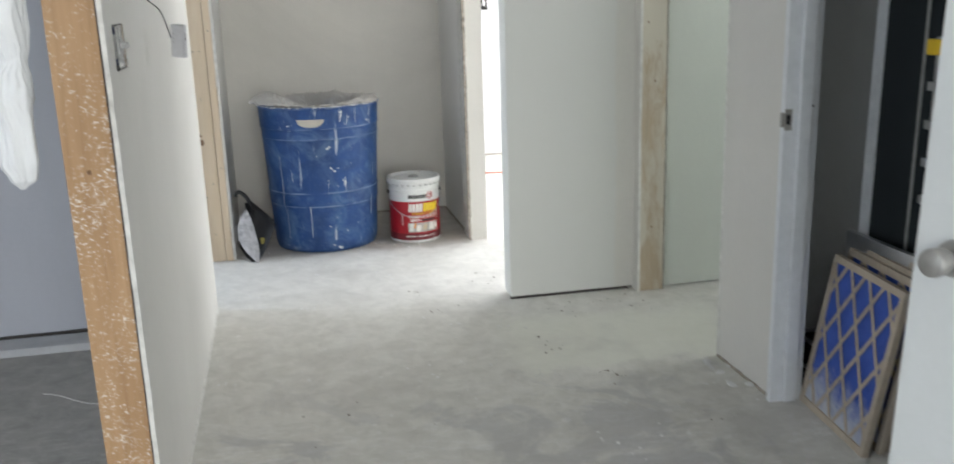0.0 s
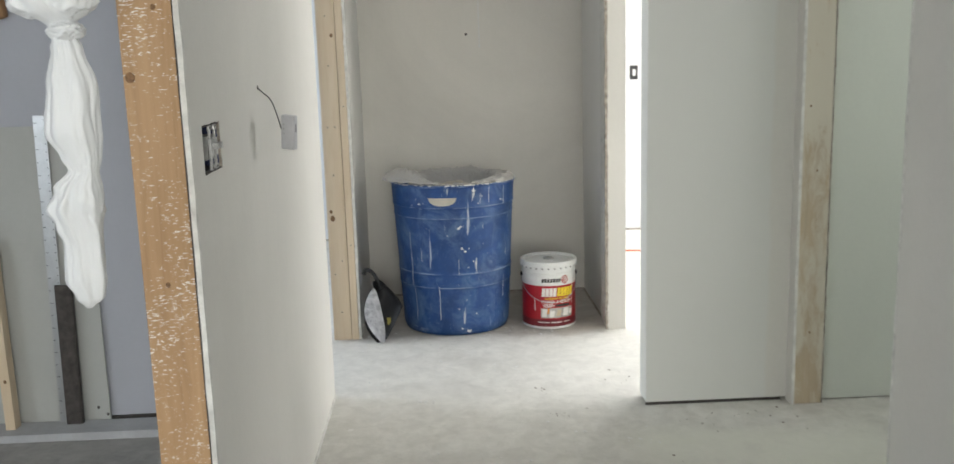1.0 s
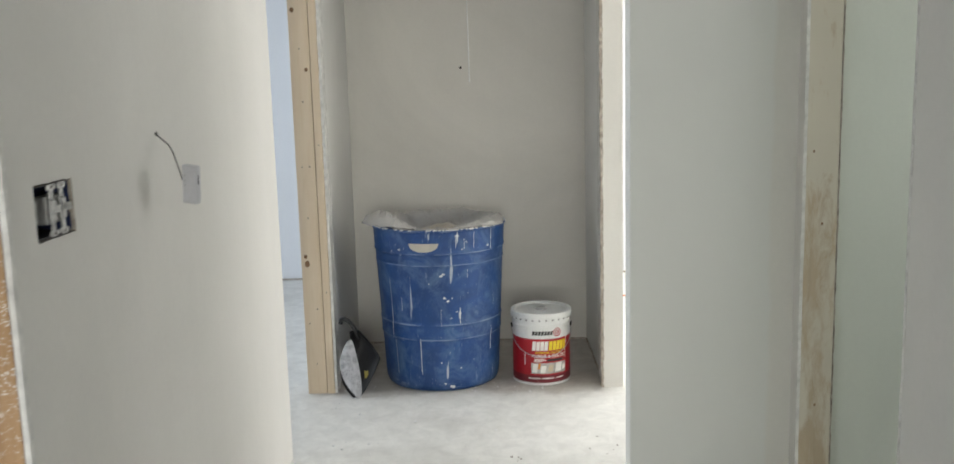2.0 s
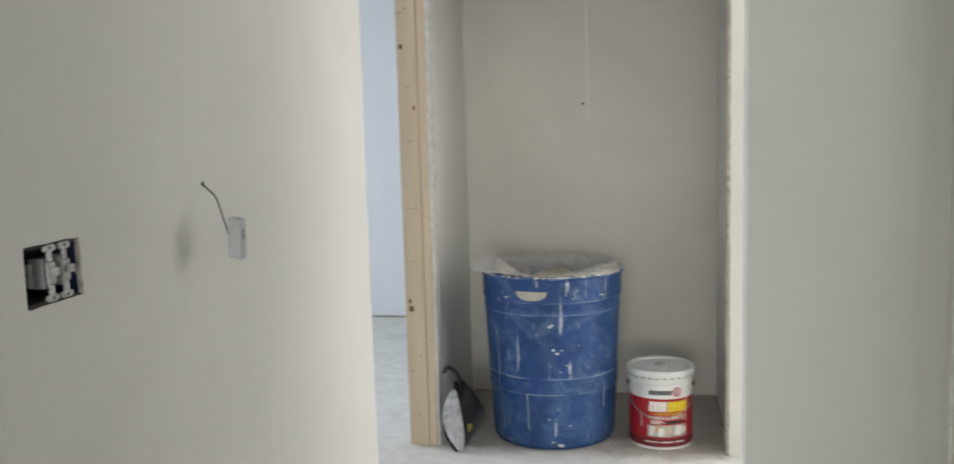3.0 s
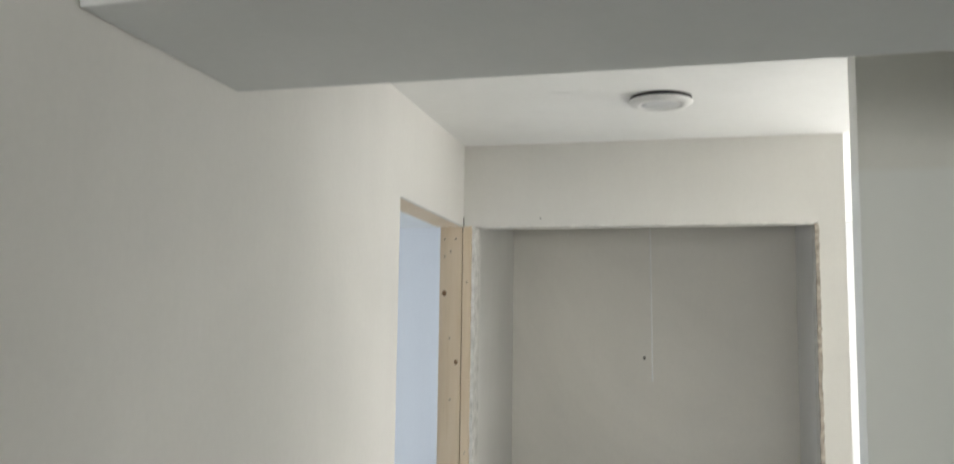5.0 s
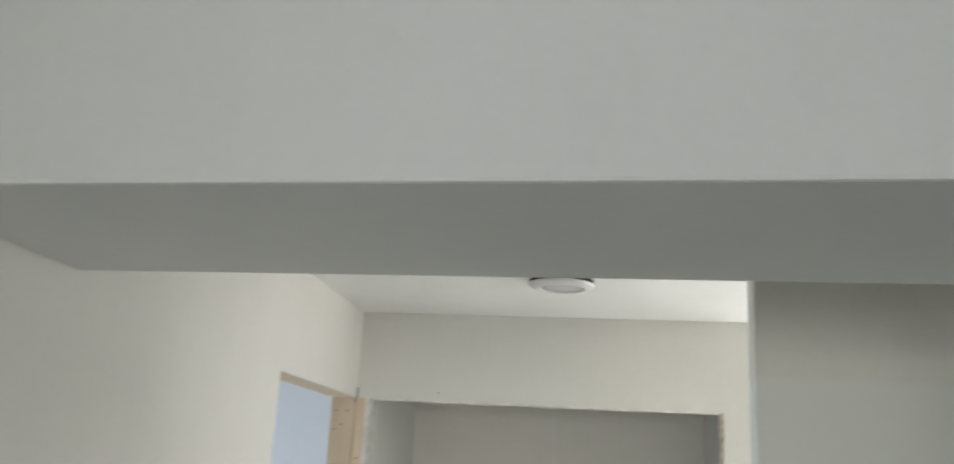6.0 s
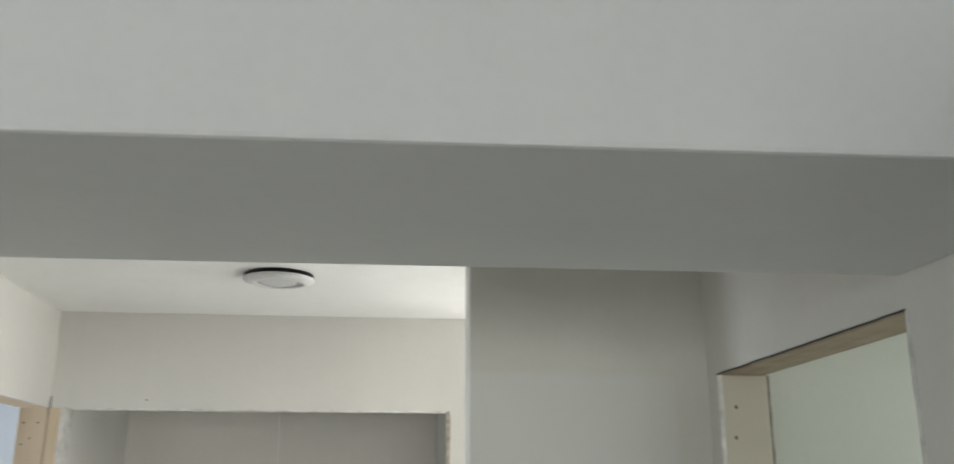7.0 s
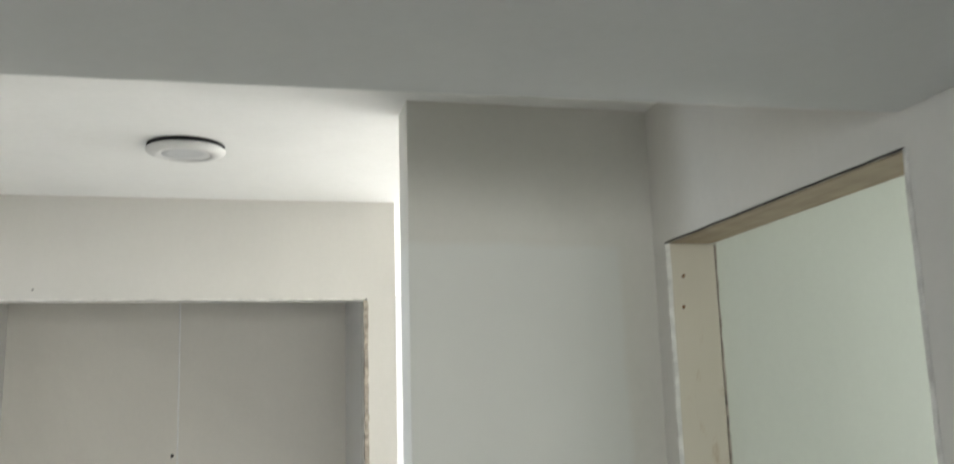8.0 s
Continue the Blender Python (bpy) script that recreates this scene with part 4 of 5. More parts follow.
def paint_pail():
    R = 0.142
    th = empty_thing("paint_pail", (1.046, 0.182, 0), "white five-gallon primer pail with a red printed label", "paint can")
    white = plain("pail_white_enamel", (0.74, 0.75, 0.74), 0.35, var=0.05)
    red = plain("label_red", (0.36, 0.008, 0.016), 0.4, var=0.12, scale=9)
    yellow = plain("label_yellow", (0.80, 0.62, 0.02), 0.45)
    cream = plain("label_white", (0.78, 0.77, 0.74), 0.45)
    ink = plain("label_black", (0.02, 0.02, 0.02), 0.45)
    grey_ink = plain("label_picture_grey", (0.42, 0.41, 0.38), 0.45, var=0.35, scale=22)
    dark_red = plain("label_dark_red", (0.16, 0.012, 0.02), 0.45)
    prof = [(0.02, 0.006), (R - 0.01, 0.004), (R - 0.004, 0.0), (R + 0.002, 0.003), (R + 0.002, 0.008), (R, 0.012), (R, 0.285), (R + 0.0035, 0.290), (R + 0.0035, 0.296), (R, 0.300), (R, 0.335), (0.02, 0.335)]
    body = part("pail_body", lathe(bmesh.new(), prof, 80), white, th, smooth=False)
    rim = [(0.0005, 0.351), (0.118, 0.351), (0.122, 0.347), (0.128, 0.347), (0.132, 0.357), (0.146, 0.359), (0.150, 0.355), (0.151, 0.338), (0.149, 0.330), (0.1435, 0.330), (0.1435, 0.336), (0.0005, 0.336)]
    lid = part("lid", lathe(bmesh.new(), rim, 80), white, th, "white crimped lid")
    part("pour_spout", lathe(bmesh.new(), [(0.0005, 0.360), (0.022, 0.360), (0.027, 0.356), (0.030, 0.3512), (0.0005, 0.3512)], 28), plain("spout_grey", (0.42, 0.42, 0.42), 0.4), lid, "grey pour spout")
    for k in range(28):
        a = 2 * math.pi * k / 28
        tab = box(bmesh.new(), -0.0065, -0.003, 0.322, 0.0065, 0.003, 0.337, 0.001, Matrix.Rotation(a, 4, "Z") @ Matrix.Translation((0, -0.1485, 0)))
        part("lid_tab", tab, white, lid)
        b = a + math.pi / 28
        notch = box(bmesh.new(), -0.004, -0.002, 0.3225, 0.004, 0.0015, 0.3295, 0.0005, Matrix.Rotation(b, 4, "Z") @ Matrix.Translation((0, -0.1475, 0)))
        part("lid_notch", notch, M_plastic_dim, lid)
    label = part("label", wrap(R, -118, 118, 0.014, 0.234, 0.0004, 70), red, body, "red printed label")
    part("label_band", wrap(R, -118, 118, 0.014, 0.052, 0.0007, 70), dark_red, label)
    C = 12
    # maker's mark: dark bar and a red target
    for i in range(7):
        part("maker_mark", wrap(R, C - 34 + i * 6, C - 29.2 + i * 6, 0.252, 0.272, 0.0006, 4, 0.03), ink, body)
    for r0, r1 in ((0.0215, 0.0160), (0.0115, 0.0070), (0.0035, 0.0)):
        bm = bmesh.new()
        ca, n = radians(C + 17.5), 28
        def at(r, q):
            a = ca + r * math.cos(q) / R
            return bm.verts.new(((R + 0.0008) * math.sin(a), -(R + 0.0008) * math.cos(a), 0.264 + r * math.sin(q)))
        outer = [at(r0, 2 * math.pi * i / n) for i in range(n)]
        if r1:
            inner = [at(r1, 2 * math.pi * i / n) for i in range(n)]
            for i in range(n):
                bm.faces.new((outer[i], outer[(i + 1) % n], inner[(i + 1) % n], inner[i]))
        else:
            bm.faces.new(outer)
        part("target_ring", bm, red, body)
    # product name as bars, white then yellow
    for i in range(4):
        part("name_bar", wrap(R, C - 34 + i * 8, C - 27.0 + i * 8, 0.176, 0.222, 0.0008, 5, 0.03), cream, label)
    for i in range(5):
        part("name_bar", wrap(R, C - 1 + i * 8, C + 6.0 + i * 8, 0.176, 0.222, 0.0008, 5, 0.03), yellow, label)
    bent_text("INTERIOR OIL-BASE", 0.0155, R, 0.165, C, yellow, label, "label_text", 0.0, 0.0009)
    bent_text("PRIMER & SEALER", 0.0225, R, 0.147, C, cream, label, "label_text", 0.0, 0.0009)
    for i, (w, z) in enumerate(((20, 0.1335), (24, 0.1275), (17, 0.1215))):
        part("small_print", wrap(R, C - 30, C - 30 + w, z - 0.0018, z + 0.0018, 0.0009, 8), cream, label)
    part("black_panel", wrap(R, C - 4, C + 30, 0.121, 0.133, 0.001, 10), ink, label)
    part("photo_strip", wrap(R, -24, 50, 0.060, 0.114, 0.0009, 50), grey_ink, label, "band of small grey and cream pictures")
    for a0, a1, z0, z1, mm in ((-22, -12, 0.066, 0.110, cream), (-6, 4, 0.064, 0.100, cream), (9, 19, 0.07, 0.104, plain("picture_beige", (0.55, 0.46, 0.33), 0.5)), (24, 38, 0.068, 0.112, cream), (-11, -7, 0.084, 0.113, plain("picture_orange", (0.7, 0.25, 0.03), 0.5)), (40, 48, 0.074, 0.1, cream)):
        part("picture", wrap(R, a0, a1, z0, z1, 0.0012, 8, 0.04), mm, label)
    for i, (a0, a1) in enumerate(((-30, -6), (-2, 22), (26, 44))):
        part("small_print", wrap(R, a0, a1, 0.034, 0.039, 0.001, 8), cream, label)
    # drips on the label
    for ang, z0, z1 in ((C + 40, 0.2, 0.25), (-38, 0.10, 0.16), (48, 0.13, 0.18)):
        part("paint_run", wrap(R, ang, ang + 1.6, z0, z1, 0.0016, 3), cream, body)
    # wire bail hanging on the front
    pts = []
    for k in range(31):
        s = -1 + 2 * k / 30
        a = radians(90 * s)
        sag = 0.275 - 0.13 * math.cos(a) ** 0.8
        pts.append(((R + 0.006) * math.sin(a), -(R + 0.006) * math.cos(a), sag))
    part("bail_handle", tube(pts, 0.002, 6), M_steel, th, "thin wire bail handle", smooth=True)
    for s in (-1, 1):
        bm = bmesh.new()
        rod(bm, (s * (R - 0.002), 0, 0.275), (s * (R + 0.009), 0, 0.275), 0.014, 0.011, 16)
        part("bail_ear", bm, M_black, th)


paint_pail()


def dustpan():
    """A black dustpan on end, its tray coated with pale dust."""
    th = empty_thing("dustpan", (0.140, -0.085, 0), "black plastic dustpan standing on its lip, tray coated with white dust", "dustpan", turn=-12)
    lean = pose(0.014, 0, 0, -11, -6, 0) @ Matrix.Scale(1.2, 4)
    # local x across, z up the pan, y depth; the open tray tapers to a worn lip at its foot
    def left(z):
        return -0.012 - 0.052 * math.sin(min(1.0, z / 0.20) * math.pi) ** 0.8 if z < 0.20 else -0.012
    def right(z):
        return 0.004 + 0.10 * min(1.0, z / 0.15) ** 0.8 if z < 0.15 else 0.104 - 0.092 * ((z - 0.15) / 0.12) ** 1.5
    bm_in, bm_out, bm_dust = bmesh.new(), bmesh.new(), bmesh.new()
    sheets = [(bm_in, []), (bm_out, []), (bm_dust, [])]
    for k in range(24):
        z = 0.003 + 0.264 * k / 23
        a, c = left(z), right(z)
        d = 0.055 * (0.3 + 0.7 * min(1, z / 0.2))
        rows = [[], [], []]
        for i in range(15):
            u = -1 + 2 * i / 14
            x = a + (c - a) * (u + 1) / 2
            dep = d * (1 - abs(u) ** 3)
            rows[0].append(bm_in.verts.new(lean @ Vector((x, dep * 0.95, z))))
            rows[1].append(bm_out.verts.new(lean @ Vector((x * 1.03, dep + 0.006, z - 0.001))))
        zl = z * 0.235 / 0.267
        fat = 0.036 * math.sin(math.pi * min(1.0, zl / 0.235)) ** 0.75 + 0.002
        mid = 0.010 - 0.034 * math.sin(math.pi * zl / 0.30)
        for i in range(9):
            x = mid + fat * (-1 + 2 * i / 8)
            rows[2].append(bm_dust.verts.new(lean @ Vector((x, -0.006 + 0.012 * (i / 8) ** 2 + 0.003 * noise.noise((x * 60, z * 60, 2)), zl))))
        for (bm, keep), row in zip(sheets, rows):
            keep.append(row)
    for bm, keep in sheets:
        for a, c in zip(keep, keep[1:]):
            for i in range(len(a) - 1):
                bm.faces.new((a[i], a[i + 1], c[i + 1], c[i]))
    dusty, nt, b = material("dust_coated_plastic", 0.9)
    v = own_coords(nt)
    f = noise_tex(nt, v, 26, 6, 0.7, 1.0)
    nt.links.new(steps(nt, f, [(0.28, (0.22, 0.22, 0.23)), (0.46, (0.44, 0.44, 0.46)), (0.70, (0.62, 0.62, 0.64))]), b.inputs["Base Color"])
    relief(nt, b, f, 0.5, 0.003)
    pan = part("tray", bm_out, M_black, th, smooth=True)
    part("tray_inside", bm_in, M_black, pan, smooth=True)
    part("dust_coat", bm_dust, dusty, pan, "tray wall white with plaster dust", smooth=True)
    hook = tube([lean @ Vector(p) for p in ((0.012, 0.03, 0.225), (0.004, 0.03, 0.26), (-0.008, 0.025, 0.29), (-0.020, 0.018, 0.308), (-0.034, 0.010, 0.318), (-0.046, 0.006, 0.314), (-0.050, 0.004, 0.298))], 0.0105, 10)
    part("handle", hook, M_black, th, "black moulded handle", smooth=True)
    part("sticker", box(bmesh.new(), 0.028, 0.024, 0.075, 0.044, 0.0255, 0.105, 0, lean), plain("faded_yellow_label", (0.30, 0.25, 0.05), 0.6), pan, "small faded yellow sticker")


dustpan()

structure("closet_screw", disc(bmesh.new(), (0.663, 0.879, 1.556), 0.007, 0.008), M_grime, "dark hole in the closet back wall")
cord = empty_thing("pull_cord", (0.716, 0.4, 0), "thin white pull cord hanging in the closet", "pull cord")
part("cord", tube([(-0.004, 0, TOP - 0.001), (-0.003, 0, 2.1), (0.0, 0, 1.8), (0.002, 0.0, 1.49)], 0.0028, 6), M_plastic_white, cord)
part("cord_tip", lathe(bmesh.new(), [(0.0005, 0.022), (0.003, 0.02), (0.0045, 0.004), (0.0005, 0.0)], 12, (0.002, 0, 1.470)), M_plastic_white, cord)


# ---- west room ----
def film_roll():
    """White sheeting twisted into a rope and knotted, hanging from above."""
    th = empty_thing("plastic_sheet", (-0.19, -2.95, 0), "white plastic sheeting twisted, knotted and hanging from the ceiling", "plastic sheet")
    film, nt, b = material("white_plastic_film", 0.4)
    b.inputs["Base Color"].default_value = (0.74, 0.75, 0.755, 1)
    b.inputs["Subsurface Weight"].default_value = 0.15
    b.inputs["Subsurface Radius"].default_value = (0.02, 0.02, 0.02)
    relief(nt, b, noise_tex(nt, own_coords(nt, (1, 1, 0.35)), 26, 4, 0.55, 1.2), 0.28, 0.006)
    key = [(0.984, 0.005, 0.028, 0), (1.004, 0.024, 0.032, 0), (1.039, 0.035, 0.027, 0), (1.107, 0.035, 0.027, 0), (1.140, 0.042, 0.022, 0.2), (1.170, 0.050, 0.018, 0.4), (1.205, 0.043, 0.028, 0.4),
           (1.240, 0.026, 0.044, 0.5), (1.262, 0.034, 0.042, 0), (1.306, 0.047, 0.036, 0), (1.389, 0.044, 0.044, 0), (1.45, 0.028, 0.040, 0), (1.480, 0.020, 0.036, 0.3), (1.495, 0.024, 0.032, 0.8),
           (1.515, 0.054, 0.030, 0.6), (1.536, 0.062, 0.022, 0.4), (1.60, 0.058, 0.02, 0), (1.80, 0.050, 0.02, 0), (2.4935, 0.035, 0.02, 0)]
    bm = bmesh.new()
    n, rings = 90, []
    for (z0, r0, x0, k0), (z1, r1, x1, k1) in zip(key, key[1:]):
        m = max(3, int((z1 - z0) / 0.006)) if z0 < 1.6 else 8
        for j in range(m):
            s = j / m
            e = s * s * (3 - 2 * s)
            z, r, x, kn = z0 + (z1 - z0) * s, r0 + (r1 - r0) * e, x0 + (x1 - x0) * e, k0 + (k1 - k0) * e
            ring = []
            for i in range(n):
                a = 2 * math.pi * i / n
                tw = z * 1.6
                fold = math.sin(7 * (a + tw) + 2.2 * noise.noise((math.cos(a) * 1.4, math.sin(a) * 1.4, z * 5))) * 0.06
                fold += 0.014 * math.sin(13 * (a + tw * 1.2) + 3 * noise.noise((z * 6, a, 1)))
                big = 0.26 * noise.noise((math.cos(a) * 1.2, math.sin(a) * 1.2, z * 4)) + kn * 0.5 * noise.noise((math.cos(a) * 2.4, math.sin(a) * 2.4, z * 34))
                crease = abs(noise.noise((math.cos(a + tw) * 5, math.sin(a + tw) * 5, z * 7))) + 0.4 * abs(noise.noise((math.cos(a + tw) * 13, math.sin(a + tw) * 13, z * 22)))
                rr = r * (1.06 + fold + big - 0.17 * crease)
                ring.append(bm.verts.new((x + rr * math.cos(a), rr * 0.75 * math.sin(a), z)))
            rings.append(ring)
    for p, q in zip(rings, rings[1:]):
        for i in range(n):
            bm.faces.new((p[i], p[(i + 1) % n], q[(i + 1) % n], q[i]))
    bm.faces.new(rings[0])
    bm.faces.new(rings[-1])
    part("film", bm, film, th, smooth=True)
    bm = bmesh.new()
    for cx, cy, cz, rx, rz in ((-0.008, -0.012, 1.542, 0.042, 0.036), (0.058, -0.016, 1.545, 0.046, 0.040), (0.022, 0.004, 1.572, 0.055, 0.045), (0.042, -0.006, 1.482, 0.031, 0.017), (0.066, 0.0, 1.592, 0.04, 0.05)):
        made = bmesh.ops.create_icosphere(bm, subdivisions=5, radius=1)["verts"]
        for q in made:
            n0 = q.co.copy()
            p = n0 * 1.25 + Vector((cx * 90, cy * 90, cz * 40))
            ridge = (1 - abs(noise.noise(p))) * 0.35 + (1 - abs(noise.noise(p * 2.4))) * 0.20 + 0.04 * noise.noise(p * 5)
            k = 0.58 + ridge
            q.co = Vector((cx + n0.x * rx * k, cy + n0.y * rx * 0.8 * k, cz + n0.z * rz * k))
    part("knot", bm, film, th, "bunched knot in the sheeting", smooth=True)


film_roll()

structure("floor_plate", box(bmesh.new(), -3.6, -1.19, 0.0, -0.13, -1.055, 0.032, 0.003), plain("primed_plate_lumber", (0.50, 0.51, 0.53), 0.7, var=0.15, scale=6), "pale dusty lumber plate along the wall foot")
structure("wall_gap", ragged(-3.6, -1.034, 0.0, -0.13, -1.021, 0.036, 0.05, 0.006, 41), M_grime, "dark gap between wall board and floor plate")
board = empty_thing("plasterboard_sheet", (-1.62, -1.036, 0.02), "loose grey plasterboard sheet leaning on the wall", "plasterboard")
part("board", box(bmesh.new(), -0.9, -0.012, 0.0, 0.745, 0.0, 1.19, 0.002, pose(0, 0, 0, -0.4, 0, 0)), drywall("loose_board_paper", (0.47, 0.48, 0.46), 0.04), board)
for bx, bz in ((0.70, 0.06), (0.735, 0.03)):
    part("screw_head", disc(bmesh.new(), (bx, -0.0128, bz), 0.006, 0.007), M_nail, board)


def steel_rule():
    th = empty_thing("straightedge", (-1.040, -1.074, 0.032), "long steel straightedge with marked scale leaning on the wall", "ruler")
    m = pose(0, 0, 0, -1.0, 0.9, 0)
    blade = part("blade", box(bmesh.new(), -0.024, -0.0015, 0, 0.024, 0.0015, 1.22, 0.0005, m), M_steel, th)
    for k in range(24):
        z = 0.04 + k * 0.05
        part("scale_mark", box(bmesh.new(), -0.022, -0.0022, z, -0.022 + (0.012 if k % 2 else 0.007), -0.0017, z + 0.0022, 0, m), M_black, blade)
    for k in range(40):
        z = 0.03 + k * 0.03
        part("scale_mark", box(bmesh.new(), 0.015, -0.0022, z, 0.020, -0.0017, z + 0.003, 0, m), M_black, blade)


steel_rule()
bar = empty_thing("metal_bar", (-1.003, -1.092, 0.032), "rusty dark steel bar leaning beside the straightedge", "metal bar")
part("bar", box(bmesh.new(), -0.028, -0.006, 0.0, 0.028, 0.004, 0.565, 0.001, pose(0, 0, 0, -1.2, 0.7, 0)), M_rust, bar)
part("bar_flange", box(bmesh.new(), 0.0285, -0.006, 0.0, 0.034, 0.018, 0.565, 0.001, pose(0, 0, 0, -1.2, 0.7, 0)), M_rust, bar)
ply = empty_thing("plywood_offcut", (-1.335, -1.05, 1.575), "brown plywood offcut fixed high on the wall", "plywood")
part("board", box(bmesh.new(), -0.3, -0.02, 0.0, 0.245, 0.029, 0.30, 0.02, pose(0, 0, 0, 0, -9, 0)), lumber("brown_plywood", (0.30, 0.16, 0.07), (0.36, 0.20, 0.09), (0.22, 0.11, 0.05), along=(2.2, 40, 40)), ply)
st = empty_thing("lumber_stud", (-1.234, -1.105, 0.032), "loose pine stud leaning on the wall", "lumber")
part("stud", box(bmesh.new(), -0.019, -0.03, 0.0, 0.019, 0.02, 0.75, 0.002, pose(0, 0, 0, -1.0, -0.5, 0)), M_pine, st)
part("knot", disc(bmesh.new(), (0.002, -0.0325, 0.2), 0.006, 0.008), M_knot, st)


# ---- store cupboard ----
def hvac_filter(at, lean, tall, wide, thick, label, group, media, turn=-6.0):
    """A pleated furnace filter: card frame, crossed card strips, blue media. Local y runs along its width."""
    th = empty_thing("air_filter", at, label, "air filter", group, turn)
    m = pose(0, 0, 0, 0, lean, 0)
    f = 0.022
    bm = bmesh.new()
    for b in ((0, f, 0, tall), (wide - f, wide, 0, tall), (f, wide - f, 0, f), (f, wide - f, tall - f, tall)):
        box(bm, 0, b[0], b[2], thick, b[1], b[3], 0.0008, m)
    frame_ob = part("card_frame", bm, M_tan, th)
    bm = bmesh.new()
    n = 44
    rows = []
    for k in range(n + 1):
        y = f + (wide - 2 * f) * k / n
        x = 0.006 + (0.004 if k % 2 else 0.0)
        rows.append([bm.verts.new(m @ Vector((x, y, z))) for z in (f, tall - f)])
    for a, c in zip(rows, rows[1:]):
        bm.faces.new((a[0], c[0], c[1], a[1]))
    part("media", bm, media, th, "dusty blue pleated media")
    # crossed strips, cut off at the frame
    lo_y, hi_y, lo_z, hi_z = f - 0.002, wide - f + 0.002, f - 0.002, tall - f + 0.002
    slope = 1.55
    for sgn in (1, -1):
        for k in range(-6, 8):
            c = (k + 0.5) * 0.165
            pts = []
            for yy in (lo_y, hi_y):
                zz = c + sgn * slope * (yy - wide / 2) + tall * 0.18
                pts.append((yy, zz))
            (ya, za), (yb, zb) = pts
            def clip(lo, hi):
                t0, t1 = 0.0, 1.0
                dz = zb - za
                for bound, side in ((lo, 1), (hi, -1)):
                    q0, q1 = side * (za - bound), side * (zb - bound)
                    if q0 < 0 and q1 < 0:
                        return None
                    if q0 < 0:
                        t0 = max(t0, q0 / (q0 - q1))
                    elif q1 < 0:
                        t1 = min(t1, q0 / (q0 - q1))
                return (t0, t1) if t1 > t0 + 0.02 else None
            r = clip(lo_z, hi_z)
            if not r:
                continue
            p = Vector((0.0025 + (0.0006 if sgn > 0 else 0), ya + (yb - ya) * r[0], za + (zb - za) * r[0]))
            q = Vector((0.0025 + (0.0006 if sgn > 0 else 0), ya + (yb - ya) * r[1], za + (zb - za) * r[1]))
            d = (q - p)
            ang = math.atan2(d.z, d.y)
            mm = m @ Matrix.Translation(p) @ Matrix.Rotation(ang, 4, "X")
            part("card_strip", box(bmesh.new(), -0.0006, 0, -0.0065, 0.0006, d.length, 0.0065, 0, mm), M_tan, frame_ob)
    return th


media, mnt, mb = material("dusty_blue_filter_media", 0.95)
mv = own_coords(mnt)
low = mnt.nodes.new("ShaderNodeSeparateXYZ")
mnt.links.new(mv, low.inputs[0])
fade = mnt.nodes.new("ShaderNodeMath")
fade.operation = "MULTIPLY_ADD"
mnt.links.new(noise_tex(mnt, mv, 22, 5, 0.7), fade.inputs[0])
fade.inputs[1].default_value = 0.22
mnt.links.new(low.outputs[2], fade.inputs[2])
blue = steps(mnt, noise_tex(mnt, mv, 14, 4), [(0.3, (0.035, 0.075, 0.34)), (0.7, (0.06, 0.12, 0.46))])
mnt.links.new(mixed(mnt, steps(mnt, fade.outputs[0], [(0.14, grey(0.9)), (0.26, grey(0.0))]), blue, (0.55, 0.57, 0.60)), mb.inputs["Base Color"])

hvac_filter((1.916, -2.767, 0.0), 10.5, 0.505, 0.408, 0.022, "blue pleated furnace filter in a tan card frame, dusty, leaning", "stacked filters", media)
for k, (dx, hh) in enumerate(((0.045, 0.52), (0.075, 0.53), (0.105, 0.545))):
    hvac_filter((1.928 + dx, -2.765 + 0.006 * k, 0.0), 9.5 - k, hh, 0.405, 0.02, "grey-edged furnace filter leaning in the stack", "stacked filters", media)
tray = empty_thing("metal_tray", (2.078, -2.73, 0.0), "grey sheet-metal panel leaning behind the filters", "metal panel")
part("panel", box(bmesh.new(), 0.0, 0.0, 0.0, 0.025, 0.405, 0.56, 0.003, pose(0, 0, 0, 0, 4, 0)), M_steel, tray)

M_alu = plain("pale_aluminium", (0.82, 0.83, 0.84), 0.5, 0.0, var=0.12)
scr = empty_thing("screen_panel", (2.195, -2.92, 0.0), "dark glazed panel in a bare aluminium frame leaning in the cupboard", "screen")
m = pose(0, 0, 0, 0, 0.8, 0)
sf = part("frame", box(box(box(bmesh.new(), 0, 0.615, 0, 0.03, 0.66, 1.9, 0.002, m), 0, 0, 0, 0.03, 0.04, 1.9, 0.002, m), 0, 0.041, 0, 0.03, 0.614, 0.04, 0.002, m), M_alu, scr, "bare aluminium frame")
dark, dnt, db = material("smoky_dark_glazing", 0.18)
db.inputs["Base Color"].default_value = (0.03, 0.035, 0.038, 1)
part("glazing", box(bmesh.new(), 0.008, 0.041, 0.041, 0.018, 0.614, 1.89, 0, m), dark, scr)
part("glazing_bar", box(bmesh.new(), 0.004, 0.42, 0.041, 0.0075, 0.432, 1.89, 0.001, m), M_plastic_dim, scr, "thin grey glazing bar")
clamp = empty_thing("bar_clamp", (2.18, -2.60, 0.0), "steel bar clamp with a yellow grip on the dark panel", "clamp")
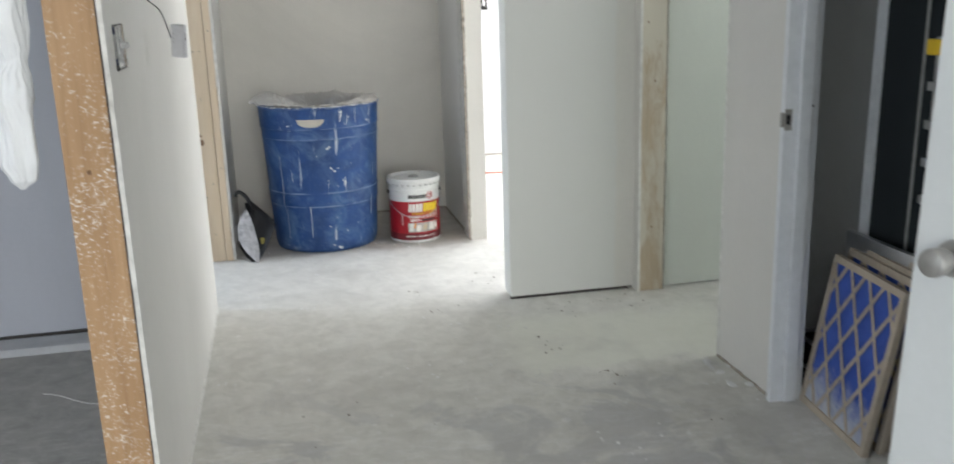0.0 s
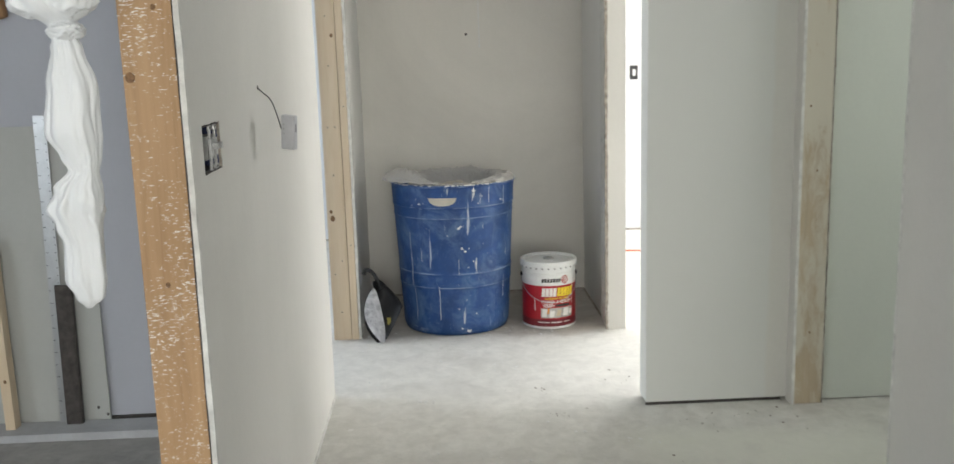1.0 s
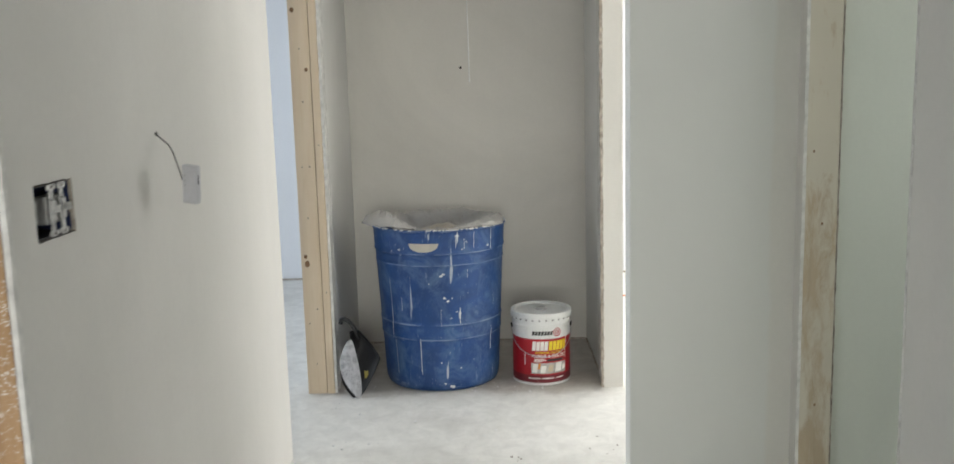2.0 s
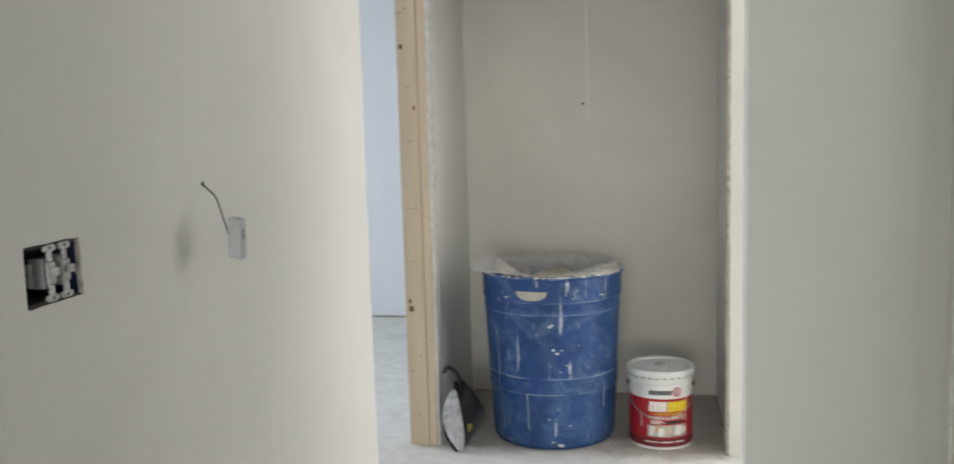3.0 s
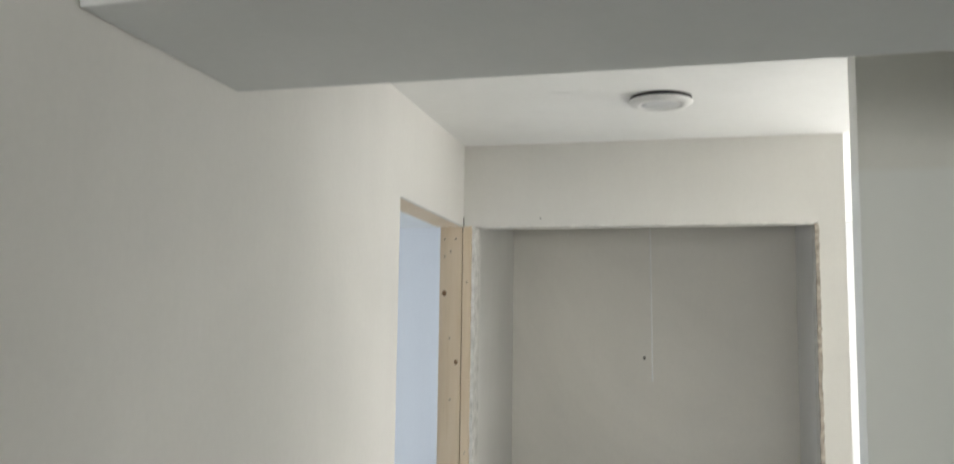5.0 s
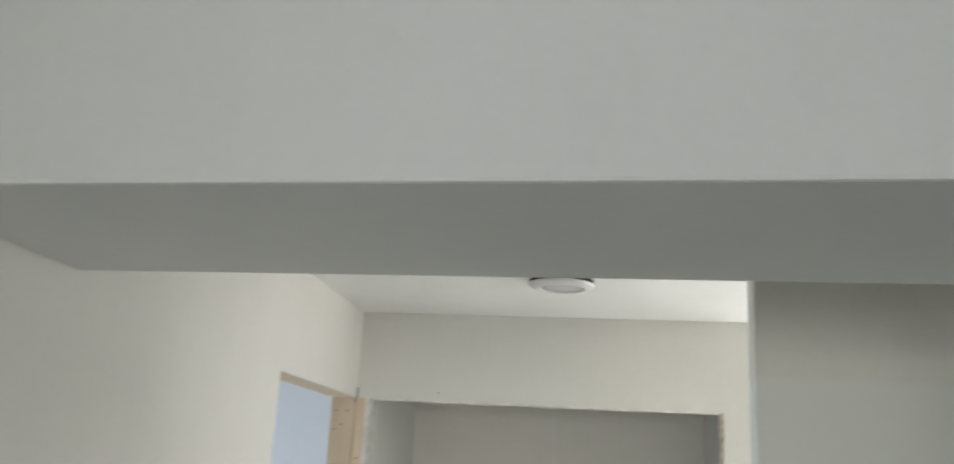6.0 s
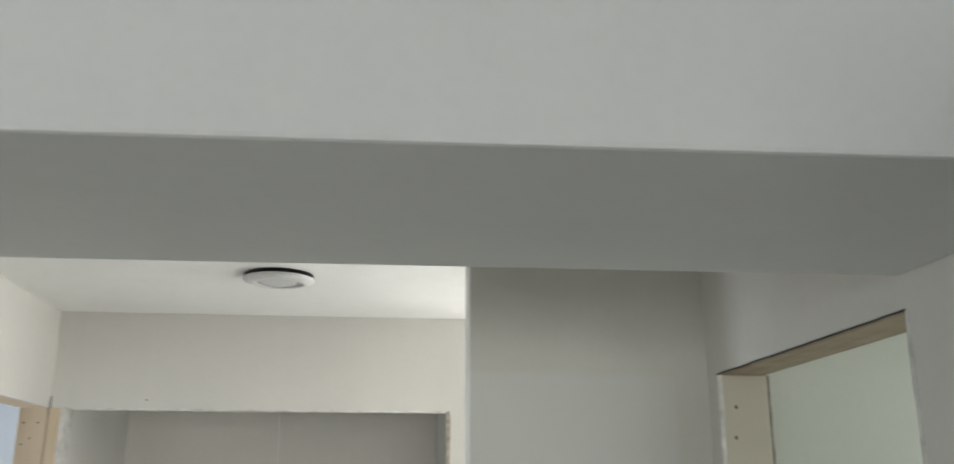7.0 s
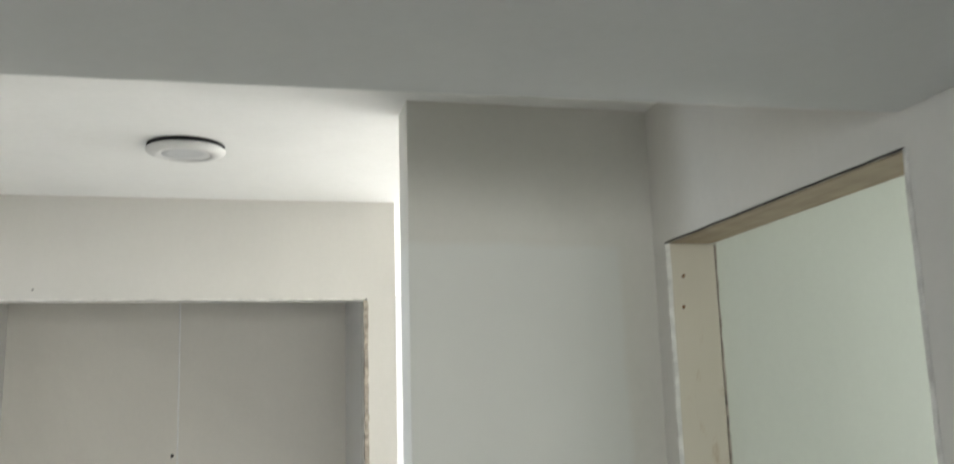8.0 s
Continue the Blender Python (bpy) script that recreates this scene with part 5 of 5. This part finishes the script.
part("bar", box(bmesh.new(), -0.004, -0.008, 0.0, 0.012, 0.008, 1.18, 0.002), M_steel, clamp)
part("grip", box(bmesh.new(), -0.020, -0.03, 1.13, -0.0045, 0.03, 1.175, 0.005), M_yellow, clamp, "yellow plastic grip")
for k in range(4):
    part("jaw", box(bmesh.new(), -0.016, -0.022, 0.70 + 0.11 * k, -0.0045, 0.016, 0.725 + 0.11 * k, 0.002), M_steel, clamp)
crate = empty_thing("wire_crate", (2.08, -2.30, 0.0), "small black crate on the cupboard floor", "crate")
part("crate_wall", boxes((-0.06, -0.1, 0, 0.3, 0.1, 0.02), (-0.06, -0.1, 0.0201, 0.3, -0.09, 0.17), (-0.06, 0.09, 0.0201, 0.3, 0.1, 0.17), (-0.06, -0.0899, 0.0201, -0.05, 0.0899, 0.17)), M_black, crate)
part("crate_rim", boxes((-0.065, -0.104, 0.1701, 0.3, -0.088, 0.178), (-0.065, 0.088, 0.1701, 0.3, 0.104, 0.178), (-0.065, -0.0879, 0.1701, -0.05, 0.0879, 0.178), (-0.068, -0.1, 0.08, -0.0605, 0.1, 0.088)), M_steel, crate)


def open_door():
    """A flush white door standing open, with a knob."""
    th = empty_thing("open_door", (1.395, -3.54, 0.010), "white painted flush door standing open, slightly out of plumb", "door")
    th.matrix_basis = pose(1.395, -3.54, 0.010, 0, 2.2, 0) @ pose(0, 0, 0, 0, 0, 17)
    # local: free edge at y = 0, leaf runs to -y
    leaf = part("leaf", box(bmesh.new(), 0.0, -0.76, 0.0, 0.035, 0.0, 2.03, 0.002), drywall("grey_door_primer", (0.66, 0.68, 0.68), 0.05, 0.5), th)
    bm = bmesh.new()
    for r0, r1, x0, x1 in ((0.033, 0.031, -0.0005, -0.008), (0.012, 0.012, -0.008, -0.026)):
        rod(bm, (x0, -0.075, 0.868), (x1, -0.075, 0.868), r0, r1, 28)
    part("rosette", bm, M_nickel, leaf, "satin nickel rosette")
    prof = [(0.0005, 0.0), (0.017, 0.0), (0.0215, 0.003), (0.0232, 0.01), (0.0248, 0.032), (0.0238, 0.037), (0.0215, 0.039), (0.0005, 0.0395)]
    bm = lathe(bmesh.new(), prof, 28)
    bmesh.ops.transform(bm, matrix=Matrix.Translation((-0.026, -0.075, 0.868)) @ Matrix.Rotation(radians(-90), 4, "Y"), verts=bm.verts)
    part("knob", bm, M_nickel, leaf, "satin nickel round knob", smooth=True)


open_door()

# ---- far rooms ----
out = empty_thing("wall_box", (2.045, 2.7495, 1.215), "open black switch box in the far wall", "light switch")
part("box_face", ragged(-0.032, -0.004, 0.0, 0.032, 0.0, 0.11, 0.015, 0.003, 51), M_black, out)
part("switch_body", box(bmesh.new(), -0.010, -0.010, 0.03, 0.014, -0.0045, 0.08, 0.002), M_plastic_white, out)
ext = empty_thing("extension_cord", (1.9, 1.9, 0.0), "orange extension cord lying on the floor", "cord")
part("cord", tube([(-0.42 + 0.1 * k, 0.02 * math.sin(k * 0.7), 0.006) for k in range(16)], 0.006, 8), M_orange, ext, smooth=True)

# ---- litter on the floor ----
rng = random.Random(11)


def crumbs(name, count, area, size, mat, label):
    bm = bmesh.new()
    heaps = [(rng.uniform(area[0], area[2]), rng.uniform(area[1], area[3]), rng.uniform(0.02, 0.16)) for _ in range(max(3, count // 7))]
    for _ in range(count):
        hx, hy, spread = rng.choice(heaps)
        x = min(max(rng.gauss(hx, spread), area[0]), area[2])
        y = min(max(rng.gauss(hy, spread * 0.7), area[1]), area[3])
        s = size * rng.uniform(0.35, 1.0) ** 1.5
        made = bmesh.ops.create_icosphere(bm, subdivisions=1, radius=s)["verts"]
        for q in made:
            q.co = Vector((q.co.x * rng.uniform(0.7, 1.5), q.co.y * rng.uniform(0.7, 1.5), q.co.z * 0.4))
        bmesh.ops.transform(bm, matrix=Matrix.Translation((x, y, s * 0.33)) @ Matrix.Rotation(rng.uniform(0, 6), 4, "Z"), verts=made)
    tagged(new(name, mesh_of(name, bm, mat)), label, "debris", "", "stuff")


crumbs("plaster_crumbs", 200, (0.05, -3.6, 1.8, 0.0), 0.007, M_dried, "white plaster crumbs scattered on the slab")
crumbs("dirt_crumbs", 80, (0.1, -3.6, 1.85, -0.3), 0.0055, plain("dirt_brown", (0.20, 0.17, 0.14), 0.9), "dark grit scattered on the slab")
crumbs("board_chips", 26, (1.80, -2.4, 1.875, -1.95), 0.014, M_dried, "broken plasterboard chips by the wall foot")
crumbs("closet_crumbs", 40, (0.06, -0.05, 1.40, 0.1), 0.008, M_dried, "plaster crumbs by the closet threshold")
wire = empty_thing("wire_offcut", (-0.40, -1.66, 0.0), "pale thin wire offcut on the slab", "wire")
part("wire", tube([(-0.16 + 0.03 * k, 0.05 * math.cos(k * 0.45) - 0.02 * k * 0.3, 0.003) for k in range(10)], 0.0022, 6), M_plastic_white, wire)
